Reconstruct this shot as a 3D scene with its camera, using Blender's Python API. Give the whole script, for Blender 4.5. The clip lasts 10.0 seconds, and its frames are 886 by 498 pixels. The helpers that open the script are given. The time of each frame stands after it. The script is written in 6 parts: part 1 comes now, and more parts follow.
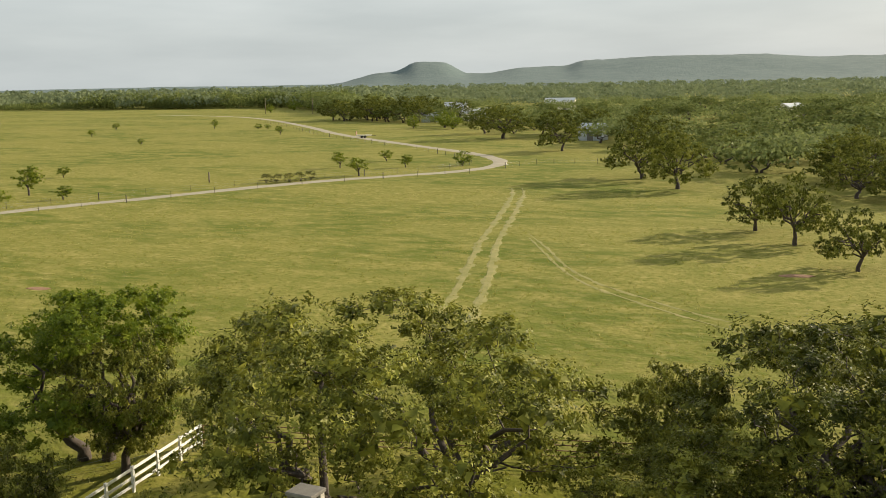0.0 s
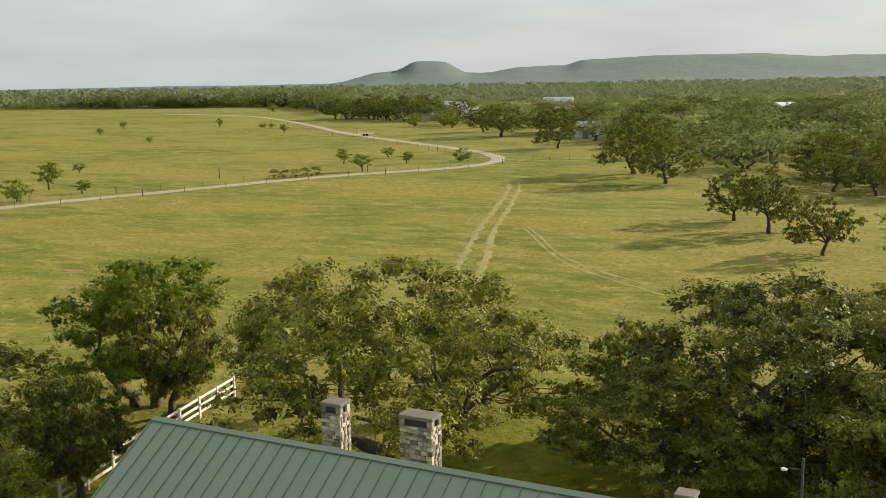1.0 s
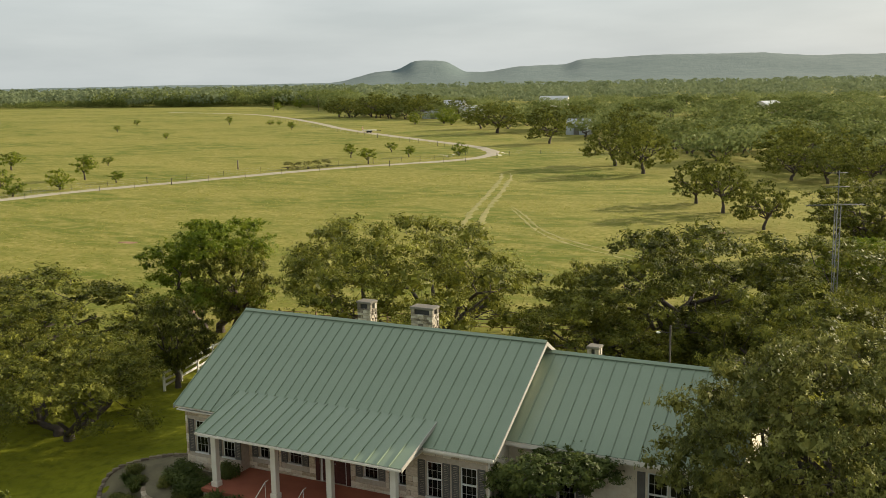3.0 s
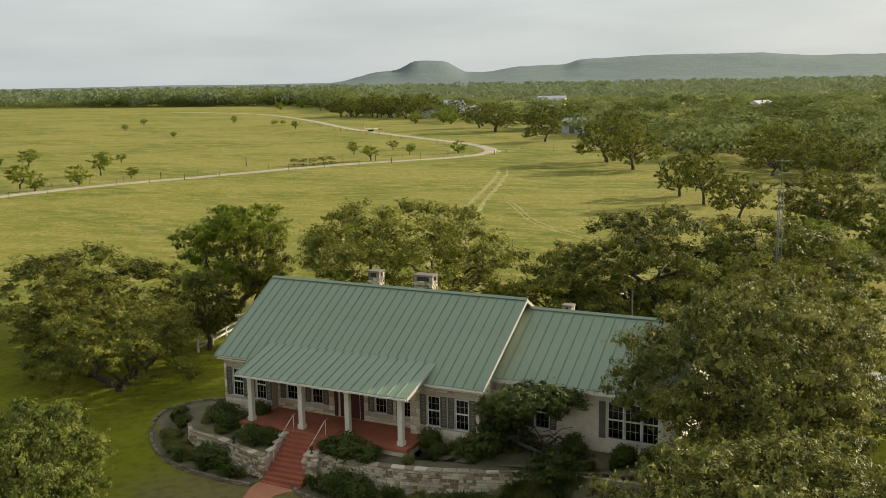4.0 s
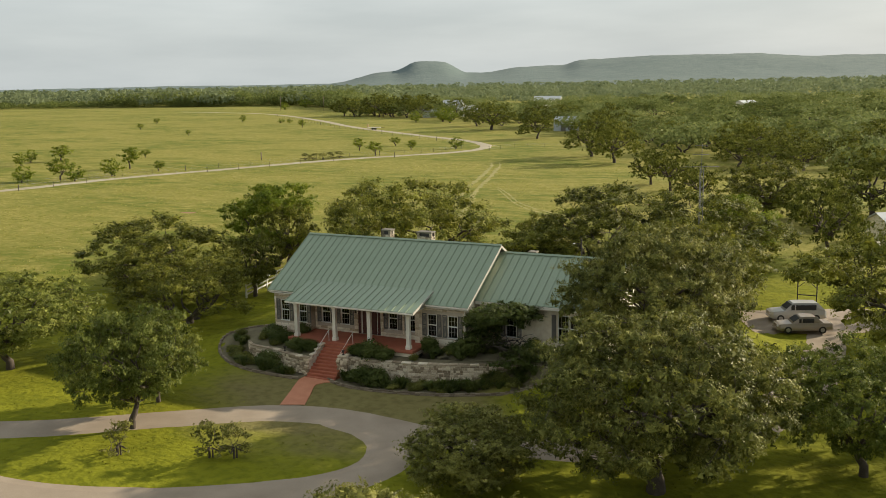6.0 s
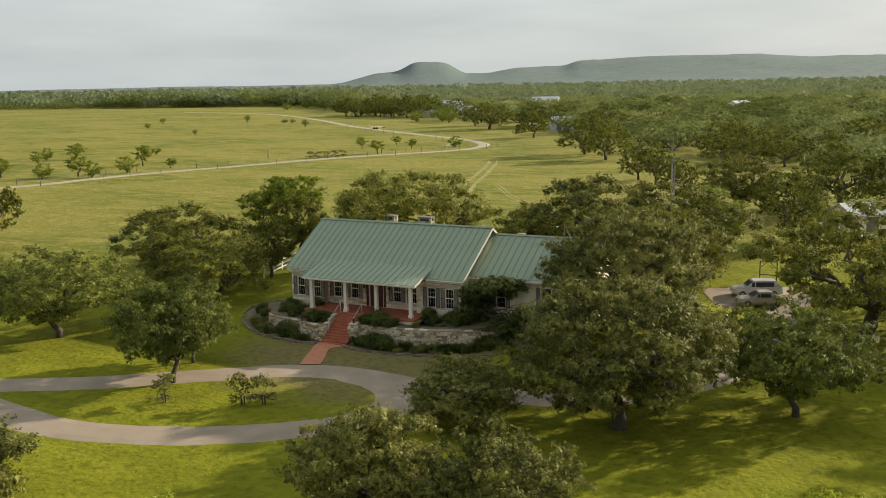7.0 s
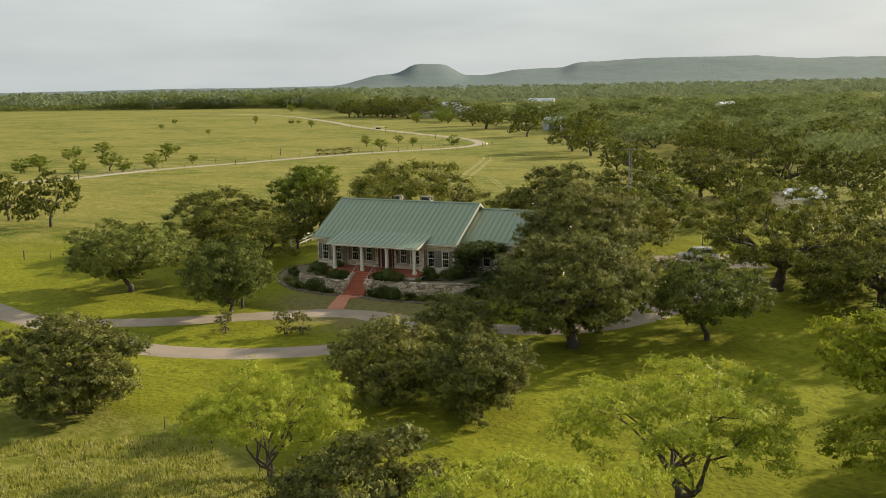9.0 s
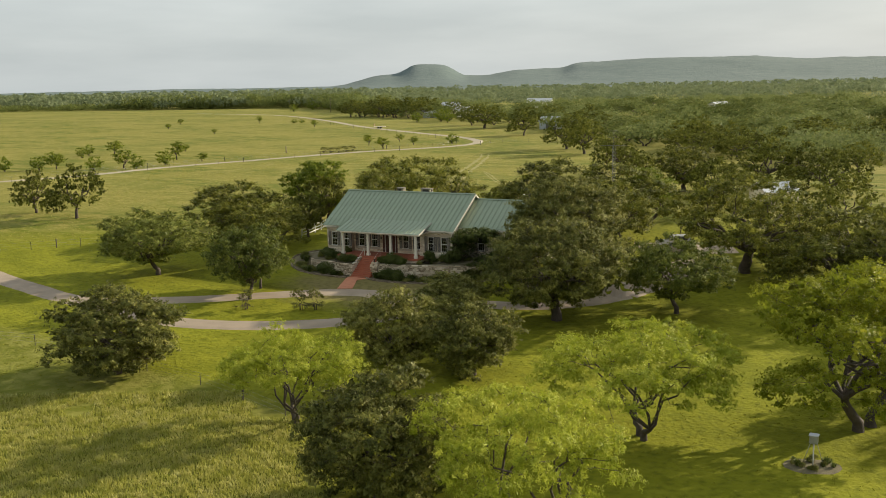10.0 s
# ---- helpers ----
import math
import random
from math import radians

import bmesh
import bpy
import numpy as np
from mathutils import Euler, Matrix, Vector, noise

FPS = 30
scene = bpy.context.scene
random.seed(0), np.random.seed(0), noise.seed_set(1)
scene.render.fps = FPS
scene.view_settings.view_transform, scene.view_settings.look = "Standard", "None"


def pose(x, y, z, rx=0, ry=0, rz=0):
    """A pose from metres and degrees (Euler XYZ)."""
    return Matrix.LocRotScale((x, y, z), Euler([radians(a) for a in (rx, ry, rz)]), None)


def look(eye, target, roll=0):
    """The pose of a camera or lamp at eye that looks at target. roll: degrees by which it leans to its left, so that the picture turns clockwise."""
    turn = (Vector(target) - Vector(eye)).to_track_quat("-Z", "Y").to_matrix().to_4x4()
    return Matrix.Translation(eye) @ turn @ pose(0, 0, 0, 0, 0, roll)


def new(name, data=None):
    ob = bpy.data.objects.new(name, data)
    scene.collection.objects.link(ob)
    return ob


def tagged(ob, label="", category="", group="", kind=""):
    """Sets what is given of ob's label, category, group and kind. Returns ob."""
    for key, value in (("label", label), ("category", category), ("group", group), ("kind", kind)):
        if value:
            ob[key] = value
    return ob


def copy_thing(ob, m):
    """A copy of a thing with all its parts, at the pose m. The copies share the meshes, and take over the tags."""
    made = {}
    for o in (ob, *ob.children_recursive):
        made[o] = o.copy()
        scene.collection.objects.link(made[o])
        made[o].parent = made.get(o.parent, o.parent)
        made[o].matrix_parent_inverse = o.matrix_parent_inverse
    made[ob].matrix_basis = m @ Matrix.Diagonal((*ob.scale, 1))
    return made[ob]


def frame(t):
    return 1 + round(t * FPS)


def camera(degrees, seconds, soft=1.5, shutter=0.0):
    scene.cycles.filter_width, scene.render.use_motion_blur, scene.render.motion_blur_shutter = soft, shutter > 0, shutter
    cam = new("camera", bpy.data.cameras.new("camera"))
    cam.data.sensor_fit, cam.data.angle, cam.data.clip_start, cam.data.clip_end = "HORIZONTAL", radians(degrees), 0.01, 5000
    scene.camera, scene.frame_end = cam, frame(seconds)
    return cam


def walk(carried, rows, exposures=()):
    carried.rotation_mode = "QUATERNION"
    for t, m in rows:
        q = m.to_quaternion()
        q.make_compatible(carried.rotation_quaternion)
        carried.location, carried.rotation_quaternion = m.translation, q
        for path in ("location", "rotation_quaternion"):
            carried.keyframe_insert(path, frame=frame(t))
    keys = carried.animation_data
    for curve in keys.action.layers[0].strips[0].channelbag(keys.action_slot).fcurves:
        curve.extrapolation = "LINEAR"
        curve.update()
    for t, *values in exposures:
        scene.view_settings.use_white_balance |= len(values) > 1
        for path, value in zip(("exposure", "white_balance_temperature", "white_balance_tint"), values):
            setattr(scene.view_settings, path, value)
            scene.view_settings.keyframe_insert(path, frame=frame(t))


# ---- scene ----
cam = camera(48.0, 10.0, soft=0.5)
PATH = [
    (0.0, (-2.672, 0.096, 20.892), 27.099, -9.446, -0.969),
    (0.5, (-0.657, -3.846, 20.931), 27.099, -9.469, -0.967),
    (1.0, (1.412, -7.871, 20.968), 27.099, -9.485, -0.965),
    (1.5, (3.531, -11.973, 21.003), 27.099, -9.508, -0.965),
    (2.0, (5.699, -16.152, 21.038), 27.099, -9.521, -0.966),
    (2.5, (7.913, -20.401, 21.071), 27.099, -9.527, -0.968),
    (4.0, (14.802, -33.549, 21.171), 27.099, -9.531, -0.979),
    (4.5, (17.172, -38.053, 21.205), 27.099, -9.527, -0.984),
    (5.0, (19.575, -42.613, 21.242), 27.099, -9.524, -0.991),
    (5.5, (22.007, -47.224, 21.280), 27.099, -9.514, -0.998),
    (7.0, (29.457, -61.336, 21.412), 27.099, -9.469, -1.026),
    (7.5, (31.982, -66.122, 21.463), 27.099, -9.443, -1.037),
    (8.0, (34.523, -70.943, 21.518), 27.099, -9.417, -1.050),
    (8.5, (37.079, -75.796, 21.578), 27.099, -9.391, -1.063),
    (9.0, (39.646, -80.678, 21.644), 27.099, -9.371, -1.077),
    (9.5, (42.221, -85.585, 21.715), 27.099, -9.365, -1.092),
    (10.0, (44.802, -90.514, 21.792), 27.099, -9.361, -1.108),
]


def flight(eye, yaw, pitch, lean):
    return pose(*eye, 90 + pitch, 0, yaw) @ pose(0, 0, 0, 0, 0, lean)


walk(cam, [(t, flight(eye, yaw, pitch, lean)) for t, eye, yaw, pitch, lean in PATH])

# ---- daylight: hazy evening sun from ahead on the right ----
SUN_EL, SUN_AZ = radians(20.5), (0.61, 0.792)
sun = new("sun", bpy.data.lights.new("sun", "SUN"))
sun.data.energy, sun.data.angle, sun.data.color = 5.0, radians(0.8), (1.0, 0.87, 0.66)
sun_to = Vector((SUN_AZ[0] * math.cos(SUN_EL), SUN_AZ[1] * math.cos(SUN_EL), math.sin(SUN_EL)))
sun.matrix_world = look(tuple(sun_to * 200), (0, 0, 0))
world = bpy.data.worlds.new("sky")
scene.world = world
world.use_nodes = True
wn, wl = world.node_tree.nodes, world.node_tree.links
wn.clear()
w_out, w_bg = wn.new("ShaderNodeOutputWorld"), wn.new("ShaderNodeBackground")
w_sky = wn.new("ShaderNodeTexSky")
w_sky.sky_type, w_sky.sun_disc = "NISHITA", False
w_sky.sun_elevation, w_sky.sun_rotation = SUN_EL, math.atan2(SUN_AZ[0], SUN_AZ[1])
w_sky.dust_density, w_sky.air_density = 3.0, 1.0
w_tc, w_map, w_noise, w_ramp, w_mix = (wn.new("ShaderNodeTexCoord"), wn.new("ShaderNodeMapping"), wn.new("ShaderNodeTexNoise"),
                                       wn.new("ShaderNodeValToRGB"), wn.new("ShaderNodeMixRGB"))
w_map.inputs["Scale"].default_value = (2.2, 2.2, 13.0)
w_noise.inputs["Scale"].default_value, w_noise.inputs["Detail"].default_value = 2.0, 6.0
w_ramp.color_ramp.elements[0].position, w_ramp.color_ramp.elements[1].position = 0.30, 0.72
w_ramp.color_ramp.elements[0].color, w_ramp.color_ramp.elements[1].color = (6.3, 6.85, 6.9, 1), (7.9, 8.4, 8.3, 1)
w_sep, w_haze = wn.new("ShaderNodeSeparateXYZ"), wn.new("ShaderNodeMapRange")
w_haze.inputs["From Min"].default_value, w_haze.inputs["From Max"].default_value = 0.10, 0.75
w_haze.inputs["To Min"].default_value, w_haze.inputs["To Max"].default_value = 0.78, 0.76
wl.new(w_tc.outputs["Generated"], w_sep.inputs[0])
wl.new(w_sep.outputs[2], w_haze.inputs["Value"])
wl.new(w_haze.outputs[0], w_mix.inputs[0])
wl.new(w_tc.outputs["Generated"], w_map.inputs[0])
wl.new(w_map.outputs[0], w_noise.inputs["Vector"])
wl.new(w_noise.outputs["Fac"], w_ramp.inputs[0])
wl.new(w_sky.outputs[0], w_mix.inputs[1])
wl.new(w_ramp.outputs[0], w_mix.inputs[2])
wl.new(w_mix.outputs[0], w_bg.inputs[0])
w_bg.inputs[1].default_value = 0.068
wl.new(w_bg.outputs[0], w_out.inputs[0])
scene.view_settings.exposure = 0.55

# ---- materials ----


def material(name):
    m = bpy.data.materials.new(name)
    m.use_nodes = True
    n = m.node_tree.nodes
    return m, n, m.node_tree.links, n["Principled BSDF"]


def ramp(n, stops):
    r = n.new("ShaderNodeValToRGB")
    e = r.color_ramp.elements
    while len(e) < len(stops):
        e.new(0.5)
    for el, (p, c) in zip(e, stops):
        el.position, el.color = p, (*c, 1)
    return r


def coarse(name, stops, scale=4.0, fine=30.0, rough=0.85, bump=0.3, dist=0.02, island=0.0, obrand=0.0, metal=0.0, space="Object"):
    """A surface with variation at two scales, bump, and a shift per piece."""
    m, n, l, b = material(name)
    tc = n.new("ShaderNodeTexCoord")
    n1, n2 = n.new("ShaderNodeTexNoise"), n.new("ShaderNodeTexNoise")
    n1.inputs["Scale"].default_value, n2.inputs["Scale"].default_value = scale, fine
    n1.inputs["Detail"].default_value, n2.inputs["Detail"].default_value = 5, 4
    if space == "World":
        geo = n.new("ShaderNodeNewGeometry")
        src = geo.outputs["Position"]
    else:
        src = tc.outputs["Object"]
    l.new(src, n1.inputs["Vector"])
    l.new(src, n2.inputs["Vector"])
    mixed = n.new("ShaderNodeMath")
    mixed.operation = "MULTIPLY_ADD"
    mixed.inputs[1].default_value, mixed.inputs[2].default_value = 0.35, 0.0
    l.new(n2.outputs["Fac"], mixed.inputs[0])
    add = n.new("ShaderNodeMath")
    add.operation = "MULTIPLY_ADD"
    add.inputs[1].default_value = 0.65
    l.new(n1.outputs["Fac"], add.inputs[0])
    l.new(mixed.outputs[0], add.inputs[2])
    fac = add.outputs[0]
    for amount, kind in ((island, "island"), (obrand, "object")):
        if amount:
            if kind == "island":
                r = n.new("ShaderNodeNewGeometry").outputs["Random Per Island"]
            else:
                r = n.new("ShaderNodeObjectInfo").outputs["Random"]
            sub = n.new("ShaderNodeMath")
            sub.operation = "SUBTRACT"
            sub.inputs[1].default_value = 0.5
            l.new(r, sub.inputs[0])
            ma = n.new("ShaderNodeMath")
            ma.operation = "MULTIPLY_ADD"
            ma.inputs[1].default_value = amount
            l.new(sub.outputs[0], ma.inputs[0])
            l.new(fac, ma.inputs[2])
            fac = ma.outputs[0]
    r = ramp(n, stops)
    l.new(fac, r.inputs[0])
    l.new(r.outputs[0], b.inputs["Base Color"])
    b.inputs["Roughness"].default_value, b.inputs["Metallic"].default_value = rough, metal
    if bump:
        bp = n.new("ShaderNodeBump")
        bp.inputs["Strength"].default_value, bp.inputs["Distance"].default_value = bump, dist
        l.new(n2.outputs["Fac"], bp.inputs["Height"])
        l.new(bp.outputs[0], b.inputs["Normal"])
    return m


def foliage(name, dark, mid, light, translucent=0.36, gloss=0.13):
    m, n, l, b = material(name)
    geo, info = n.new("ShaderNodeNewGeometry"), n.new("ShaderNodeObjectInfo")
    big = n.new("ShaderNodeTexNoise")
    big.inputs["Scale"].default_value, big.inputs["Detail"].default_value = 0.8, 3
    l.new(geo.outputs["Position"], big.inputs["Vector"])
    a = n.new("ShaderNodeMath")
    a.operation = "MULTIPLY_ADD"
    a.inputs[1].default_value = 0.34
    l.new(geo.outputs["Random Per Island"], a.inputs[0])
    c = n.new("ShaderNodeMath")
    c.operation = "MULTIPLY_ADD"
    c.inputs[1].default_value, c.inputs[2].default_value = 0.22, -0.45
    l.new(info.outputs["Random"], c.inputs[0])
    d = n.new("ShaderNodeMath")
    d.operation = "MULTIPLY_ADD"
    d.inputs[1].default_value = 1.5
    l.new(big.outputs["Fac"], d.inputs[0])
    l.new(c.outputs[0], d.inputs[2])
    l.new(d.outputs[0], a.inputs[2])
    r = ramp(n, ((0.1, dark), (0.5, mid), (0.95, light)))
    l.new(a.outputs[0], r.inputs[0])
    l.new(r.outputs[0], b.inputs["Base Color"])
    b.inputs["Roughness"].default_value = 0.5
    b.inputs["Specular IOR Level"].default_value = gloss
    tr, mix = n.new("ShaderNodeBsdfTranslucent"), n.new("ShaderNodeMixShader")
    l.new(r.outputs[0], tr.inputs["Color"])
    mix.inputs[0].default_value = translucent
    l.new(b.outputs[0], mix.inputs[1])
    l.new(tr.outputs[0], mix.inputs[2])
    l.new(mix.outputs[0], n["Material Output"].inputs[0])
    return m


M_OAK = foliage("oak_leaves", (0.028, 0.036, 0.006), (0.108, 0.118, 0.018), (0.33, 0.325, 0.05), 0.24)
M_FIELD = foliage("pasture_oak_leaves", (0.028, 0.038, 0.008), (0.105, 0.118, 0.021), (0.30, 0.305, 0.055), 0.24, 0.03)
M_GREY = foliage("grey_oak_leaves", (0.036, 0.043, 0.010), (0.130, 0.138, 0.031), (0.36, 0.345, 0.09), 0.25)
M_LAWNTREE = foliage("lawn_tree_leaves", (0.040, 0.056, 0.010), (0.125, 0.150, 0.027), (0.31, 0.325, 0.07), 0.27)
M_FRESH = foliage("fresh_leaves", (0.06, 0.095, 0.008), (0.145, 0.19, 0.016), (0.30, 0.33, 0.035), 0.4)
M_MESQ = foliage("mesquite_leaves", (0.14, 0.18, 0.012), (0.29, 0.335, 0.030), (0.48, 0.50, 0.075), 0.42)
M_YELLOW = foliage("yellow_oak_leaves", (0.10, 0.13, 0.008), (0.215, 0.245, 0.016), (0.38, 0.38, 0.04), 0.42)
M_SHRUB = foliage("shrub_leaves", (0.036, 0.052, 0.012), (0.080, 0.105, 0.025), (0.16, 0.185, 0.05))
# oak leaves lightened a little, with some distance haze in the colour
M_WOOD_HAZED = foliage("wood_leaves_hazed", (0.082, 0.108, 0.034), (0.148, 0.178, 0.050), (0.25, 0.27, 0.08), 0.32, 0.02)
# haze painted into the leaf colours of the far and middle woods
M_FARWOOD_HAZED = foliage("far_leaves_hazed", (0.13, 0.16, 0.085), (0.175, 0.21, 0.11), (0.23, 0.262, 0.138), 0.36, 0.02)
M_MIDWOOD_HAZED = foliage("middle_leaves_hazed", (0.11, 0.14, 0.052), (0.185, 0.218, 0.076), (0.28, 0.305, 0.11), 0.36, 0.02)
M_GRASS = foliage("grass_blades", (0.22, 0.23, 0.035), (0.32, 0.31, 0.075), (0.46, 0.42, 0.15), 0.5)
M_MEADOW = foliage("meadow_blades", (0.24, 0.26, 0.032), (0.38, 0.375, 0.08), (0.50, 0.47, 0.17), 0.48)
M_LAWN = foliage("lawn_blades", (0.10, 0.11, 0.008), (0.19, 0.19, 0.014), (0.30, 0.28, 0.03), 0.35)
M_BARK = coarse("bark", ((0.25, (0.035, 0.026, 0.02)), (0.75, (0.12, 0.095, 0.075))), 3, 22, 0.95, 0.7, 0.04)
M_STONE = coarse("limestone", ((0.2, (0.44, 0.33, 0.205)), (0.42, (0.66, 0.54, 0.39)), (0.62, (0.79, 0.68, 0.52)), (0.85, (0.85, 0.78, 0.64))), 3, 26, 0.9, 0.5, 0.02, obrand=0.62)
M_WALLSTONE = coarse("grey_limestone", ((0.2, (0.24, 0.18, 0.115)), (0.45, (0.47, 0.38, 0.265)), (0.65, (0.64, 0.54, 0.40)), (0.85, (0.76, 0.67, 0.52))), 3, 26, 0.92, 0.5, 0.02, obrand=0.7)
M_CAP = coarse("sooty_stone", ((0.25, (0.10, 0.088, 0.07)), (0.75, (0.22, 0.20, 0.165))), 3, 26, 0.92, 0.5, 0.02)
M_CHIM = coarse("smoked_limestone", ((0.2, (0.12, 0.10, 0.075)), (0.45, (0.24, 0.205, 0.155)), (0.65, (0.36, 0.32, 0.25)), (0.85, (0.50, 0.45, 0.37))), 5, 30, 0.92, 0.5, 0.02, obrand=0.7)
M_KERB = coarse("brown_edging_stone", ((0.2, (0.12, 0.09, 0.06)), (0.8, (0.30, 0.24, 0.17))), 3, 26, 0.92, 0.5, 0.02, obrand=0.5)
M_TRIM = coarse("grey_trim_paint", ((0.3, (0.36, 0.34, 0.29)), (0.7, (0.46, 0.44, 0.38))), 2, 30, 0.6, 0.06, 0.004)
M_MAST = coarse("dull_steel", ((0.3, (0.13, 0.13, 0.12)), (0.7, (0.22, 0.22, 0.21))), 3, 30, 0.7, 0.05, 0.002, metal=0.2)
M_MORTAR = coarse("mortar", ((0.3, (0.45, 0.37, 0.27)), (0.7, (0.60, 0.51, 0.40))), 6, 60, 0.95, 0.3, 0.01)
M_ROOF = coarse("green_metal", ((0.25, (0.205, 0.265, 0.175)), (0.75, (0.255, 0.315, 0.215))), 0.5, 14, 0.36, 0.05, 0.003, obrand=0.18, metal=0.0)
M_WHITE = coarse("cream_paint", ((0.3, (0.70, 0.64, 0.53)), (0.7, (0.82, 0.77, 0.66))), 2, 30, 0.6, 0.08, 0.004)
M_FENCE = coarse("white_paint", ((0.3, (0.66, 0.64, 0.58)), (0.7, (0.82, 0.81, 0.77))), 2, 30, 0.6, 0.1, 0.004)
M_RED = coarse("red_concrete", ((0.25, (0.30, 0.085, 0.045)), (0.75, (0.43, 0.14, 0.075))), 1.2, 25, 0.8, 0.15, 0.006, space="World")
M_WALK = coarse("terracotta_concrete", ((0.25, (0.44, 0.165, 0.085)), (0.75, (0.58, 0.25, 0.14))), 1.2, 25, 0.8, 0.15, 0.006, space="World")
M_DRIVE = coarse("pale_concrete", ((0.25, (0.24, 0.188, 0.135)), (0.75, (0.37, 0.30, 0.225))), 0.5, 14, 0.9, 0.15, 0.01, space="World")
M_ROAD = coarse("gravel_road", ((0.25, (0.25, 0.215, 0.145)), (0.75, (0.40, 0.35, 0.26))), 0.4, 6, 0.95, 0.2, 0.02, space="World")
M_RUT = coarse("worn_soil", ((0.40, (0.205, 0.195, 0.042)), (0.85, (0.38, 0.31, 0.125))), 0.5, 6, 0.95, 0.3, 0.02, space="World")
M_SOIL = coarse("red_soil", ((0.3, (0.20, 0.10, 0.05)), (0.7, (0.32, 0.18, 0.10))), 2, 16, 0.95, 0.3, 0.02, space="World")
M_MULCH = coarse("mulch", ((0.25, (0.085, 0.072, 0.040)), (0.75, (0.21, 0.18, 0.10))), 1.2, 18, 0.95, 0.6, 0.04, space="World")
M_SHUTTER = coarse("grey_shutter_paint", ((0.3, (0.10, 0.09, 0.075)), (0.7, (0.16, 0.145, 0.125))), 3, 30, 0.6, 0.1, 0.004)
M_DOOR = coarse("dark_red_wood", ((0.3, (0.05, 0.012, 0.010)), (0.7, (0.10, 0.025, 0.018))), 3, 40, 0.5, 0.1, 0.004)
M_WOOD = coarse("weathered_wood", ((0.3, (0.11, 0.085, 0.06)), (0.7, (0.24, 0.19, 0.14))), 3, 40, 0.9, 0.3, 0.006)
M_RUST = coarse("rusty_rail", ((0.3, (0.16, 0.085, 0.05)), (0.7, (0.27, 0.16, 0.10))), 3, 30, 0.85, 0.2, 0.005)
M_POST = coarse("dark_post", ((0.3, (0.035, 0.03, 0.025)), (0.7, (0.09, 0.075, 0.06))), 3, 40, 0.9, 0.2, 0.005)
M_STEEL = coarse("grey_steel", ((0.3, (0.30, 0.30, 0.30)), (0.7, (0.46, 0.46, 0.45))), 3, 30, 0.45, 0.05, 0.002, metal=0.7)
M_BARN = coarse("white_sheet_metal", ((0.3, (0.46, 0.48, 0.49)), (0.7, (0.62, 0.63, 0.63))), 0.6, 8, 0.5, 0.1, 0.01)
M_BARNGREY = coarse("grey_sheet_metal", ((0.3, (0.30, 0.33, 0.36)), (0.7, (0.44, 0.47, 0.50))), 0.6, 8, 0.5, 0.1, 0.01)
M_CARTAN = coarse("champagne_car_paint", ((0.3, (0.38, 0.32, 0.26)), (0.7, (0.42, 0.36, 0.30))), 1, 60, 0.25, 0.0, metal=0.3)
M_CARWHITE = coarse("silver_car_paint", ((0.3, (0.52, 0.50, 0.47)), (0.7, (0.58, 0.56, 0.53))), 1, 60, 0.25, 0.0, metal=0.3)
M_TYRE = coarse("rubber", ((0.3, (0.015, 0.015, 0.015)), (0.7, (0.03, 0.03, 0.03))), 8, 60, 0.8, 0.1, 0.003)
M_CURTAIN = coarse("pale_curtain", ((0.3, (0.50, 0.48, 0.44)), (0.7, (0.66, 0.64, 0.60))), 3, 30, 0.9, 0.1, 0.01)
M_DARK = coarse("dark_room", ((0.3, (0.02, 0.02, 0.022)), (0.7, (0.045, 0.043, 0.04))), 2, 20, 0.8, 0.0)
# aerial haze is put into the hills' colour: woods tinted pale blue-grey
M_HILL_HAZED = coarse("far_hill_hazed", ((0.28, (0.078, 0.112, 0.110)), (0.5, (0.098, 0.138, 0.131)), (0.72, (0.122, 0.162, 0.152))), 0.03, 0.11, 1.0, 0.5, 5.0, space="World")

m_glass, _n, _l, _b = material("window_glass")
_b.inputs["Base Color"].default_value = (0.02, 0.022, 0.025, 1)
_b.inputs["Roughness"].default_value, _b.inputs["Transmission Weight"].default_value, _b.inputs["IOR"].default_value = 0.04, 0.75, 1.45
M_GLASS = m_glass


